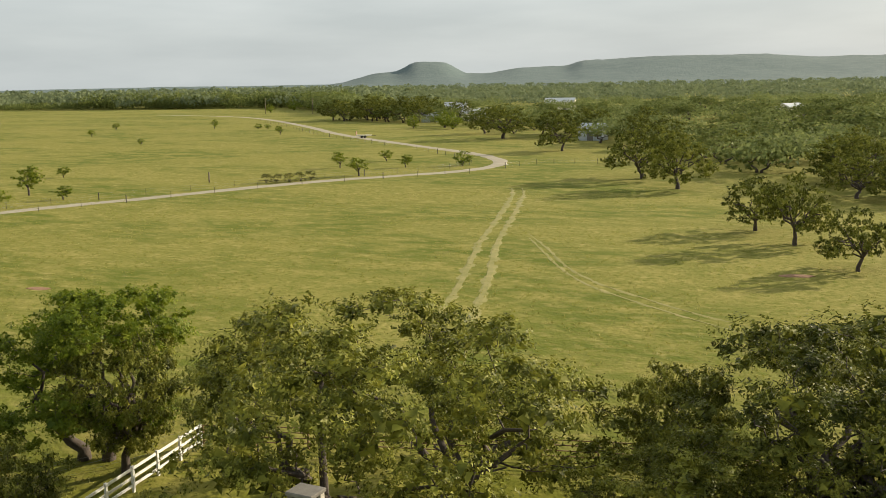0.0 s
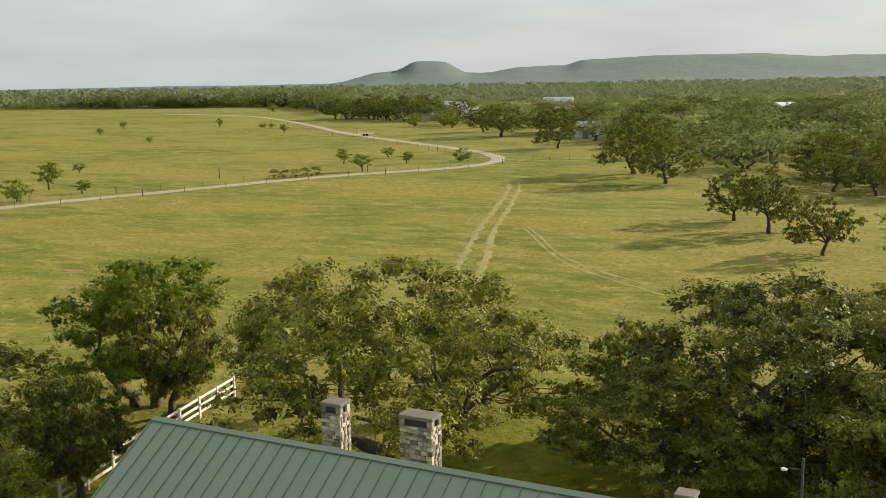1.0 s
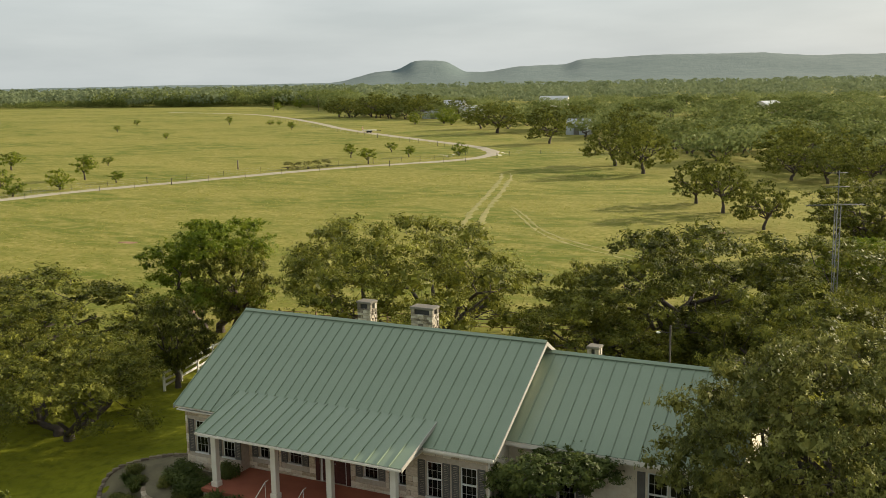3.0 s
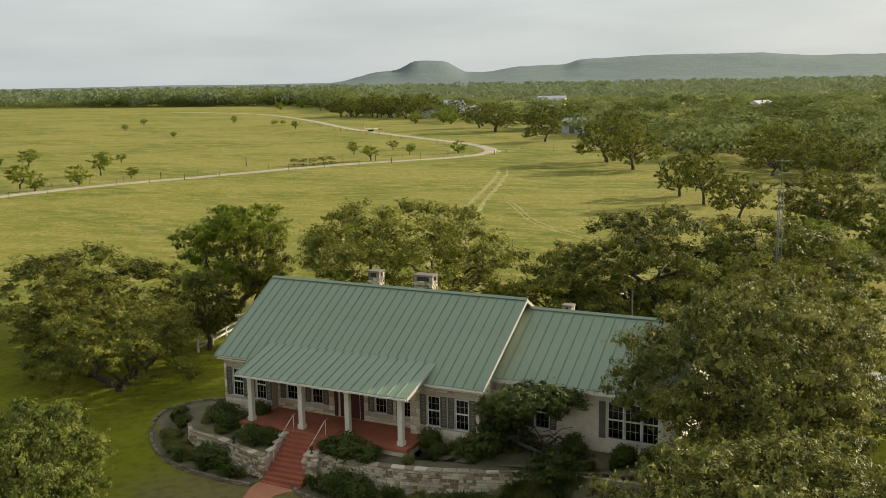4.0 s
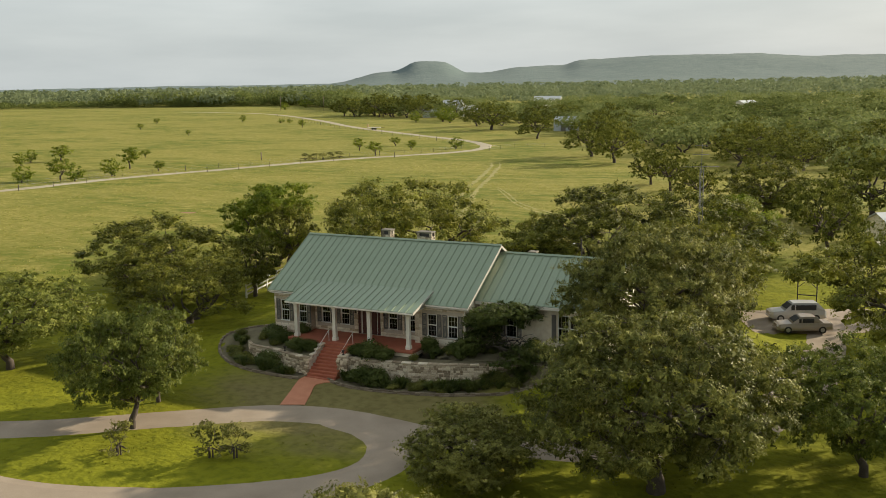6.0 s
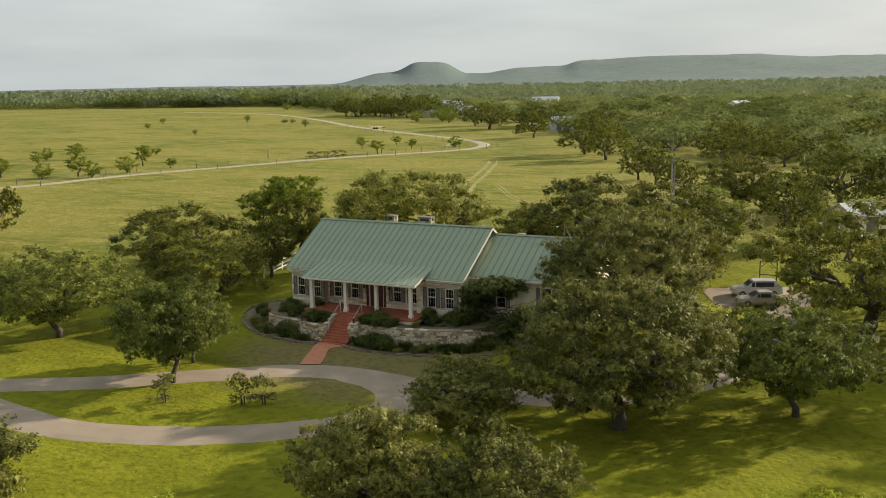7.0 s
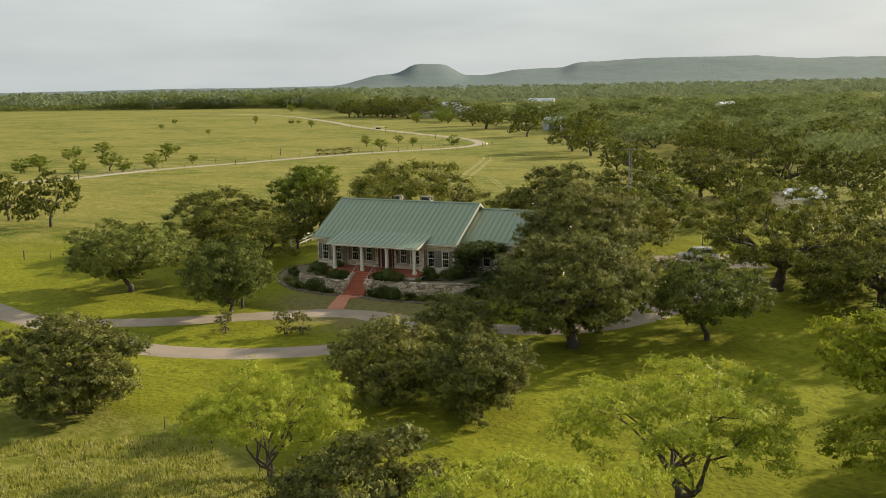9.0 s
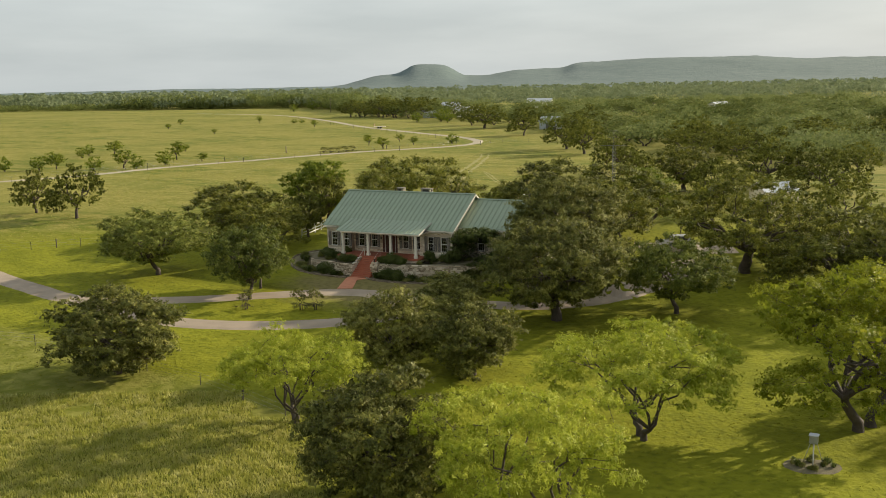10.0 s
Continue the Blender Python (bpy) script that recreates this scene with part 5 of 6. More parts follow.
def rubble_wall(name, pts, thick, top, label, seed, cap=True, limit=300, low=-0.9):
    """A dry rubble retaining wall: a core, courses of stones on its face, and a row of capping stones."""
    root = tagged(empty(name, (pts[0][0], pts[0][1], gz(*pts[0]))), label, "stone wall", kind="structure")
    line = curve_points(pts, 0.5)
    rr = random.Random(seed)
    verts, faces = [], []
    for k, c in enumerate(line):
        t = (line[min(k + 1, len(line) - 1)] - line[max(k - 1, 0)]).normalized()
        n = Vector((-t.y, t.x))
        zt = top(k / (len(line) - 1)) - 0.09
        for u, z in ((-0.5, low), (0.5, low), (0.5, zt), (-0.5, zt)):
            verts.append((c.x + n.x * u * thick * 0.75, c.y + n.y * u * thick * 0.75, z))
    for k in range(len(line) - 1):
        for j in range(4):
            a, b = k * 4 + j, k * 4 + (j + 1) % 4
            faces.append((a, b, b + 4, a + 4))
    faces += [(3, 2, 1, 0), tuple(len(line) * 4 - 4 + i for i in range(4))]
    core = mesh_object("core", verts, faces, M_MORTAR, root)
    core.matrix_parent_inverse = Matrix.Translation(root.location).inverted()
    lens = [0.0]
    for a, b in zip(line, line[1:]):
        lens.append(lens[-1] + (b - a).length)
    total = lens[-1]

    def at(d):
        d = min(max(d, 0), total)
        k = next((i for i in range(len(lens) - 1) if lens[i + 1] >= d), len(lens) - 2)
        f = (d - lens[k]) / max(1e-6, lens[k + 1] - lens[k])
        return line[k] + (line[k + 1] - line[k]) * f, (line[k + 1] - line[k]).normalized()
    z = low + 0.15
    made = 0
    zmax = max(top(i / 20) for i in range(21))
    while z < zmax - 0.1:
        h = rr.uniform(0.12, 0.21)
        d = rr.uniform(-0.2, 0)
        while d < total:
            L = rr.uniform(0.16, 0.5)
            c, t = at(d + L / 2)
            zt = top((d + L / 2) / total) - 0.09
            g = gz(c.x, c.y - 0.3)
            if z + h * 0.7 < zt and z + h > g - 0.1 and made < limit:
                n = Vector((t.y, -t.x)) if Vector((t.y, -t.x)).y < 0 else Vector((-t.y, t.x))
                hh = min(h, zt - z)
                o = rr.uniform(0.32, 0.37)
                lay(root, M_WALLSTONE, (c.x + n.x * thick * o, c.y + n.y * thick * o, z + hh / 2), (L - 0.025, thick * 0.36, hh - 0.02), math.atan2(t.y, t.x), rr)
                made += 1
            d += L
        z += h
    if cap:
        d = 0.0
        while d < total:
            L = min(rr.uniform(0.45, 0.85), total - d)
            if L < 0.15:
                break
            c, t = at(d + L / 2)
            lay(root, M_WALLSTONE, (c.x, c.y, top((d + L / 2) / total) - 0.045), (L - 0.015, thick * 1.15, 0.1), math.atan2(t.y, t.x), rr)
            d += L
    return root


rubble_wall("retaining_wall", WALL_R, 0.42, lambda u: 0.92 + 0.12 * u, "grey limestone rubble retaining wall with flat capping stones", 3, limit=420)
rubble_wall("retaining_wall", WALL_L, 0.42, lambda u: 0.80 - 0.05 * u, "curved limestone rubble wall holding the porch planting", 6, limit=200)
rubble_wall("cheek_wall", [(-18.5, 8.9), (-18.5, 11.3)], 0.32, lambda u: 0.55 + 0.92 * u, "sloping limestone wall beside the porch steps", 8, limit=60)
rubble_wall("cheek_wall", [(-15.6, 9.9), (-15.6, 11.3)], 0.32, lambda u: 0.95 + 0.55 * u, "sloping limestone wall beside the porch steps", 9, limit=60)
rubble_wall("stone_pier", [(-15.95, 9.55), (-15.25, 9.55)], 0.62, lambda u: 1.12, "square limestone pier at the foot of the steps", 10, limit=40)


def kerb(pts, seed):
    root = tagged(empty("kerb", (pts[0][0], pts[0][1], gz(*pts[0]))), "low edging of pale stones round the garden bed", "stone edging", kind="structure")
    rr = random.Random(seed)
    line = curve_points(pts, 0.34)
    for a, b in zip(line, line[1:]):
        c, t = (a + b) / 2, (b - a)
        for row in (0, 1):
            lay(root, M_KERB, (c.x + rr.uniform(-0.03, 0.03), c.y + rr.uniform(-0.03, 0.03) + row * 0.05, gz(c.x, c.y) + 0.04 + row * 0.10), (t.length * 0.96, 0.18, 0.10), math.atan2(t.y, t.x) + rr.uniform(-0.1, 0.1), rr)


kerb(KERB_R, 1)
kerb(KERB_L, 2)


# hand rails of the steps
def tube_part(name, pts, r, mat, parent, sides=8):
    verts, faces = [], []
    tube(verts, faces, [np.array(p, float) for p in pts], r, r, sides)
    n = len(pts)
    faces.append(tuple(range(sides))[::-1])
    faces.append(tuple((n - 1) * sides + i for i in range(sides)))
    ob = mesh_object(name, verts, faces, mat, parent, True)
    ob.matrix_parent_inverse = Matrix.Translation(parent.location).inverted()
    return ob


for x in (-18.15, -15.95):
    rail = tagged(empty("handrail", (x, 10, 0)), "white metal handrail beside the porch steps", "handrail")
    tube_part("rail", [(x, 9.4, 1.0), (x, 11.5, 2.35), (x, 11.75, 2.37)], 0.018, M_FENCE, rail)
    tube_part("post", [(x, 9.5, -0.1), (x, 9.5, 1.06)], 0.016, M_FENCE, rail)
    tube_part("post", [(x, 11.5, 1.3), (x, 11.5, 2.35)], 0.016, M_FENCE, rail)


# ---- garden plants ----
def blade_tuft(name, seed, n, length, spread, mat, width=0.03):
    """A clump of long arching blades."""
    rng = np.random.default_rng(seed)
    a = rng.uniform(0, 6.28, n)
    root_p = np.stack([np.cos(a) * rng.uniform(0, spread * 0.35, n), np.sin(a) * rng.uniform(0, spread * 0.35, n), np.zeros(n)], 1)
    d = np.stack([np.cos(a), np.sin(a), np.zeros(n)], 1)
    L = length * rng.uniform(0.6, 1.2, (n, 1))
    o = rng.uniform(0.15, 0.8, (n, 1))
    side = np.stack([-np.sin(a), np.cos(a), np.zeros(n)], 1) * width
    m = root_p + d * L * o * 0.45 + np.array((0, 0, 1)) * L * 0.62
    t = root_p + d * L * o * 1.0 + np.array((0, 0, 1)) * L * (1.0 - 0.55 * o)
    q1 = np.stack([root_p - side, root_p + side, m + side * 0.9, m - side * 0.9], 1)
    q2 = np.stack([m - side * 0.9, m + side * 0.9, t + side * 0.15, t - side * 0.15], 1)
    me = leaves_mesh(name, np.concatenate([q1, q2]), mat)
    return me


def soft_shrub(seed, H, W, mat, leaf=0.10, n=3200):
    """A dense low shrub: leaf clumps over a rounded uneven body."""
    rng = np.random.default_rng(seed)
    P, O = [], []
    for k in range(16):
        a, rr = rng.uniform(0, 6.28), rng.uniform(0, 0.6) ** 0.5
        c = np.array((math.cos(a) * rr * W * 0.42, math.sin(a) * rr * W * 0.42, H * rng.uniform(0.3, 0.72) * (1.1 - 0.5 * rr)))
        m = n // 16
        d = rng.normal(0, 1, (m, 3))
        d /= np.linalg.norm(d, axis=1)[:, None]
        P.append(c + d * np.array((W * 0.26, W * 0.26, H * 0.3)) * rng.uniform(0.4, 1, (m, 1)))
        O.append(d + np.array((0, 0, 0.4)))
    P, O = np.concatenate(P), np.concatenate(O)
    P[:, 2] = np.maximum(P[:, 2], 0.03)
    return leaves_mesh("foliage", leaf_blades(rng, P, O, leaf, 0.3, 0.55), mat)


SHRUB_MESH = [soft_shrub(k, 1.0, 1.3, M_SHRUB) for k in (1, 2, 3)]
GREY_MESH = [soft_shrub(k, 0.6, 1.1, M_GREY, 0.075, 1800) for k in (4, 5)]
TUFT_MESH = [blade_tuft("blades", k, 130, 0.75, 0.5, M_SHRUB) for k in (6, 7)]


def garden(kind_mesh, name, x, y, z, s, h, label, turn=0.0):
    ob = new(name, kind_mesh)
    ob.matrix_basis = Matrix.Translation((x, y, z)) @ Matrix.Rotation(turn, 4, "Z") @ Matrix.Diagonal((s, s, h, 1))
    return tagged(ob, label, "shrub" if name != "grass_clump" else "grass clump", "plants round the porch")


rr = random.Random(12)
L1, L2, L3 = "rounded dark green shrub in the porch bed", "low grey-green shrub in the mulch bed", "clump of long dark green blades in the bed"
# raised bed beside the porch and under the front windows
for x, y, s, h in ((-9.9, 12.7, 1.3, 1.5), (-9.1, 12.3, 0.9, 0.9), (-7.4, 12.6, 1.5, 1.6), (-6.4, 12.9, 1.1, 1.3), (-13.9, 10.6, 1.9, 1.5), (-12.6, 10.5, 1.4, 1.1), (-15.0, 10.6, 1.3, 1.1), (-2.2, 14.6, 1.3, 1.5), (0.6, 14.4, 1.3, 1.4), (2.4, 14.2, 1.6, 1.6)):
    garden(rr.choice(SHRUB_MESH), "shrub", x, y, 0.8 + 0.10 * (y - 10), s, h, L1, rr.uniform(0, 6))
for x, y, s, h in ((-23.8, 12.2, 1.7, 1.2), (-22.8, 11.6, 1.5, 1.1), (-24.6, 12.9, 1.2, 1.0), (-20.4, 10.4, 1.5, 1.1), (-19.5, 10.6, 1.2, 1.2), (-21.6, 13.1, 0.9, 1.5)):
    garden(rr.choice(SHRUB_MESH), "shrub", x, y, 0.7 + 0.12 * (y - 10), s, h, L1, rr.uniform(0, 6))
for x, y, s, h in ((-22.3, 9.2, 1.9, 1.5), (-13.2, 9.2, 2.0, 1.7), (-12.2, 9.0, 1.6, 1.4), (-14.0, 9.0, 1.4, 1.2)):
    garden(rr.choice(SHRUB_MESH), "shrub", x, y, gz(x, y), s, h, L1, rr.uniform(0, 6))
for k in range(90):
    u = rr.random()
    x = -16.0 + 15 * u
    y = np.interp(x, [-16, -13.6, -10.5, -6.8, -1], [8.9, 8.2, 8.4, 9.4, 12.1]) + rr.uniform(0.2, 1.6)
    if y > np.interp(x, [-16, -10.9, -7.5, -4, -1], [9.4, 9.8, 10.6, 12.1, 12.9]):
        continue
    if rr.random() < 0.5:
        garden(rr.choice(TUFT_MESH), "grass_clump", x, y, gz(x, y), rr.uniform(0.9, 1.5), rr.uniform(0.8, 1.3), L3, rr.uniform(0, 6))
    else:
        garden(rr.choice(GREY_MESH), "shrub", x, y, gz(x, y), rr.uniform(0.8, 1.4), rr.uniform(0.7, 1.2), L2, rr.uniform(0, 6))
for k in range(90):
    x, y = rr.uniform(-28.3, -19.5), rr.uniform(8.2, 13.2)
    if y < np.interp(x, [-29, -27.6, -25.6, -23.3, -19], [12.0, 10.3, 9.0, 8.3, 8.0]) or y > np.interp(x, [-28, -25.9, -23.6, -20.6, -19], [13.4, 11.2, 10.0, 9.1, 8.7]):
        continue
    garden(rr.choice(GREY_MESH if rr.random() < 0.6 else TUFT_MESH), "shrub", x, y, gz(x, y), rr.uniform(0.8, 1.5), rr.uniform(0.7, 1.3), L2, rr.uniform(0, 6))
for k in range(60):
    x = rr.uniform(-15.5, 1.5)
    y = rr.uniform(10.4, 15.0)
    if y < np.interp(x, [-15.7, -10.9, -7.5, -4, -1.5, 2.5], [10.4, 10.6, 11.4, 12.9, 13.6, 13.8]) or y > np.interp(x, [-15.7, -10.6, -10.5, -7.4, -7.3, 2.5], [11.1, 11.1, 13.3, 13.3, 15.2, 15.2]):
        continue
    garden(rr.choice(GREY_MESH + TUFT_MESH), "shrub", x, y, 0.8 + 0.10 * (y - 10), rr.uniform(0.6, 1.1), rr.uniform(0.5, 1.0), L2, rr.uniform(0, 6))
for k in range(26):
    x, y = rr.uniform(-25, -18.8), rr.uniform(9.8, 13.3)
    if y < np.interp(x, [-25.4, -23.6, -20.6, -18.5], [11.6, 10.9, 10.0, 9.6]) or (x > -21.9 and y > 11.1):
        continue
    garden(rr.choice(GREY_MESH + TUFT_MESH), "shrub", x, y, 0.7 + 0.12 * (y - 10), rr.uniform(0.7, 1.2), rr.uniform(0.6, 1.2), L2, rr.uniform(0, 6))
kind("tall_shrub", "tall_shrub", 4.6, 5.2, "tall broad-leaved evergreen shrub against the wing", M_SHRUB, 151, clumps=70, per=240, leaf=0.15, clump_r=0.26, trunk=0.12, stems=3, bare=0.03, hollow=0.45, skirt=0.9)
plant("tall_shrub", -3.9, 13.9, 4.3, 5.6, 0, category="shrub")
plant("tall_shrub", -5.9, 14.0, 3.6, 3.2, 90, category="shrub")
for x, y in ((-21.15, 9.75), (-15.6, 9.55)):
    urn = tagged(empty("garden_ornament", (x, y, 0.80 if x < -20 else 1.14)), "small dark garden ornament on the stone wall", "ornament")
    verts, faces = [], []
    tube(verts, faces, [np.array((x, y, urn.location.z + z)) for z in (-0.02, 0.04)], 0.1, 0.1, 10)
    tube(verts, faces, [np.array((x, y, urn.location.z + z)) for z in (0.04, 0.16)], 0.03, 0.05, 10)
    tube(verts, faces, [np.array((x, y, urn.location.z + z)) for z in (0.16, 0.24, 0.34)], 0.06, 0.13, 10)
    ob = mesh_object("urn", verts, faces, M_POST, urn, True)
    ob.matrix_parent_inverse = Matrix.Translation(urn.location).inverted()


# ---- fences ----
def rail_fence(name, pts, spacing, post_h, rails, post_r, mat, label, rail_h=0.12, rail_w=0.035):
    """A fence of posts with rails from post to post."""
    root = tagged(empty(name, (pts[0][0], pts[0][1], gz(*pts[0]))), label, "fence")
    line = curve_points(pts, spacing)
    inv = Matrix.Translation(root.location).inverted()
    for k, c in enumerate(line):
        z = gz(c.x, c.y)
        ob = part("post", box(c.x - post_r, c.x + post_r, c.y - post_r, c.y + post_r, z - 0.2, z + post_h, 0.01), mat, root)
        ob.matrix_parent_inverse = inv
        if k + 1 < len(line):
            d = line[k + 1]
            for h in rails:
                ob = part("rail", beam((c.x, c.y - post_r - rail_w / 2, z + h), (d.x, d.y - post_r - rail_w / 2, gz(d.x, d.y) + h), rail_w, rail_h), mat, root)
                ob.matrix_parent_inverse = inv
    return root


rail_fence("white_fence", [(-36.4, 24.5), (-36.9, 28.5), (-37.4, 32.5), (-37.9, 36.5), (-38.4, 40.4)], 2.4, 1.35, (0.35, 0.75, 1.2), 0.07, M_FENCE, "white painted three-rail board fence", 0.15, 0.04)
rail_fence("pipe_fence", [(-38.4, 40.6), (-30, 43.6), (-21, 46.4), (-12, 49.2), (-3, 52), (3, 54)], 2.6, 1.25, (0.3, 0.6, 0.9, 1.18), 0.05, M_RUST, "rusty brown rail fence between yard and pasture", 0.05, 0.04)


def wire_fence(pts, spacing, label, h=1.15):
    root = tagged(empty("wire_fence", (pts[0][0], pts[0][1], gz(*pts[0]))), label, "fence")
    line = curve_points(pts, spacing)
    inv = Matrix.Translation(root.location).inverted()
    tops = []
    rr = random.Random(7)
    for k, c in enumerate(line):
        z = gz(c.x, c.y)
        big = k % 6 == 0
        r = 0.06 if big else 0.03
        hh = h * (1.1 if big else 1.0) * rr.uniform(0.94, 1.06)
        ob = part("post", box(c.x - r, c.x + r, c.y - r, c.y + r, z - 0.2, z + hh, 0.015), M_POST, root)
        ob.matrix_parent_inverse = inv
        tops.append((c, z))
    for w in (0.35, 0.7, 1.05):
        verts, faces = [], []
        tube(verts, faces, [np.array((c.x, c.y - 0.06, z + w)) for c, z in tops], 0.005, 0.005, 3)
        ob = mesh_object("wire", verts, faces, M_STEEL, root)
        ob.matrix_parent_inverse = inv


wire_fence([(-152, 37), (-139, 61), (-131.4, 78), (-127.8, 98.8), (-123.8, 112.5), (-118, 126.4), (-112, 142.0), (-103.8, 157.6), (-94.6, 169.5), (-87.5, 178)], 6.5, "wire fence on dark posts along the country road")
wire_fence([(-157, 34), (-146, 62), (-139.4, 79), (-135, 98.8), (-131, 113), (-125, 128), (-119, 144.2), (-110.4, 161), (-101.5, 173.6), (-97, 181), (-95, 190), (-97, 199), (-104, 208), (-112, 216), (-127, 229), (-152, 248), (-193, 281), (-236, 323), (-296, 382)], 6.5, "wire fence on dark posts round the pasture")
wire_fence([(-85, 190), (-82, 200), (-70, 205), (-55, 212), (-40, 216)], 4.0, "wire fence on dark posts beyond the field")
wire_fence([(-95, -16), (-80, -6), (-70.3, 1.5), (-64.9, 6.4), (-59.6, 10.5), (-52, 17), (-47, 24), (-42, 33), (-38.6, 40.4)], 3.0, "wire fence between the lawn and the pasture")
wire_fence([(-62, -36), (-45, -30), (-31, -27), (-22, -28), (-9, -29.5), (2, -33)], 4.5, "thin wire fence at the edge of the rough meadow", 1.0)

# ---- masts, poles, sheds and vehicles ----
def world_part(name, bm, mat, root, label=""):
    ob = part(name, bm, mat, root, label)
    ob.matrix_parent_inverse = Matrix.Translation(root.location).inverted()
    return ob


def antenna_mast(x, y, top):
    z0 = gz(x, y)
    root = tagged(empty("antenna_mast", (x, y, z0)), "grey lattice television mast with long bare aerials", "antenna mast")
    feet = [(x + 0.2 * math.cos(a), y + 0.2 * math.sin(a)) for a in (0.5, 2.6, 4.7)]
    for a, b in feet:
        tube_part("leg", [(a, b, z0 - 0.2), (a, b, top - 2.2)], 0.03, M_MAST, root, 6)
    n = 28
    for k in range(n):
        za, zb = z0 + (top - 2.4 - z0) * k / n, z0 + (top - 2.4 - z0) * (k + 1) / n
        for i in range(3):
            p, q = feet[i], feet[(i + 1) % 3]
            if k % 2:
                p, q = q, p
            tube_part("brace", [(p[0], p[1], za), (q[0], q[1], zb)], 0.013, M_MAST, root, 4)
    tube_part("pole", [(x, y, top - 2.6), (x, y, top)], 0.03, M_MAST, root, 6)
    u, v = Vector((0.89, 0.4555, 0)), Vector((-0.4555, 0.89, 0))
    for h, L, el in ((top - 0.15, 1.0, 5), (top - 1.0, 1.3, 5), (top - 2.1, 3.2, 12)):
        c = Vector((x, y, h))
        boom = tube_part("aerial", [c - u * L * 0.6, c + u * L * 0.5], 0.025, M_MAST, root, 6)
        for k in range(el):
            p = c + u * (L * (-0.6 + 1.1 * k / (el - 1)))
            w = (0.35 + 0.5 * k / el) * min(1.0, L / 2.2)
            e = tube_part("element", [p - v * w, p + v * w], 0.012, M_MAST, root, 4)
    return root


antenna_mast(4.2, 40.0, 15.4)

lightpole = tagged(empty("yard_light", (-2.4, 25.9, gz(-2.4, 25.9))), "dark pole with a white yard light behind the wing", "yard light")
tube_part("pole", [(-2.4, 25.9, lightpole.location.z - 0.2), (-2.4, 25.9, 8.3)], 0.05, M_POST, lightpole, 8)
tube_part("arm", [(-2.4, 25.9, 7.9), (-2.9, 25.6, 8.0)], 0.025, M_POST, lightpole, 6)
world_part("lamp_head", box(-3.05, -2.85, 25.5, 25.64, 7.92, 8.0, 0.02), M_FENCE, lightpole)

# feeder box on legs with a ring of stones
fx, fy = 38.1, -26.3
fz = gz(fx, fy)
feeder = tagged(empty("feeder_box", (fx, fy, fz)), "small grey metal box standing on thin legs", "feeder box")
world_part("box", box(fx - 0.26, fx + 0.26, fy - 0.24, fy + 0.24, fz + 1.55, fz + 2.05, 0.03), M_STEEL, feeder)
world_part("lid", box(fx - 0.3, fx + 0.3, fy - 0.28, fy + 0.28, fz + 2.052, fz + 2.11, 0.02), M_BARN, feeder)
tube_part("post", [(fx, fy, fz - 0.2), (fx, fy, fz + 1.6)], 0.045, M_FENCE, feeder, 8)
for a in (0.6, 2.7, 4.8):
    tube_part("leg", [(fx + 0.75 * math.cos(a), fy + 0.75 * math.sin(a), fz - 0.1), (fx + 0.2 * math.cos(a), fy + 0.2 * math.sin(a), fz + 1.56)], 0.022, M_STEEL, feeder, 6)
tagged(strip("soil", [(fx - 1.7, fy - 0.7), (fx, fy), (fx + 1.6, fy + 0.6)], 2.6, M_MULCH, 0.05, 0.5, 0.4, 4, 0.7), "bare dark ring of soil round the feeder", "soil", kind="structure")
rr = random.Random(31)
for k in range(14):
    a, d = rr.uniform(0, 6.28), rr.uniform(0.5, 1.5)
    x, y = fx + math.cos(a) * d, fy + math.sin(a) * d
    garden(rr.choice(GREY_MESH + TUFT_MESH), "shrub", x, y, gz(x, y), rr.uniform(0.35, 0.7), rr.uniform(0.4, 0.8), "low weeds round the foot of the feeder", rr.uniform(0, 6))


def shed(name, x, y, L, W, h, rise, turn, wall_mat, roof_mat, label, doors=1):
    """A metal building: walls with a gable roof that overhangs, a door and eaves trim."""
    z = gz(x, y)
    root = tagged(empty(name, (x, y, z)), label, "building")
    root.rotation_euler = (0, 0, radians(turn))
    bm = bmesh.new()
    s = [(-W / 2, -0.5), (W / 2, -0.5), (W / 2, h), (0, h + rise), (-W / 2, h)]
    a = [bm.verts.new((-L / 2, p, q)) for p, q in s]
    b = [bm.verts.new((L / 2, p, q)) for p, q in s]
    bm.faces.new(a)
    bm.faces.new(b[::-1])
    for i in range(5):
        bm.faces.new((a[i], b[i], b[(i + 1) % 5], a[(i + 1) % 5]))
    part("wall", bm, wall_mat, root)
    for sy in (-1, 1):
        bm = bmesh.new()
        o = 0.35
        y1, z1 = sy * (W / 2 + o), h - rise * o / (W / 2)
        vs = []
        for x0 in (-L / 2 - o, L / 2 + o):
            for yy, zz in ((0, h + rise + 0.05), (y1, z1 + 0.05), (y1, z1 + 0.13), (0, h + rise + 0.13)):
                vs.append(bm.verts.new((x0, yy, zz)))
        for f in ((0, 1, 2, 3), (4, 5, 6, 7), (0, 1, 5, 4), (1, 2, 6, 5), (2, 3, 7, 6), (3, 0, 4, 7)):
            bm.faces.new([vs[i] for i in f])
        part("roof", bm, roof_mat, root)
    for k in range(doors):
        xx = (k - (doors - 1) / 2) * L * 0.4
        part("door", box(xx - 0.9, xx + 0.9, -W / 2 - 0.05, -W / 2 - 0.004, 0, min(2.3, h - 0.3), 0.01), M_SHUTTER, root)
    return root


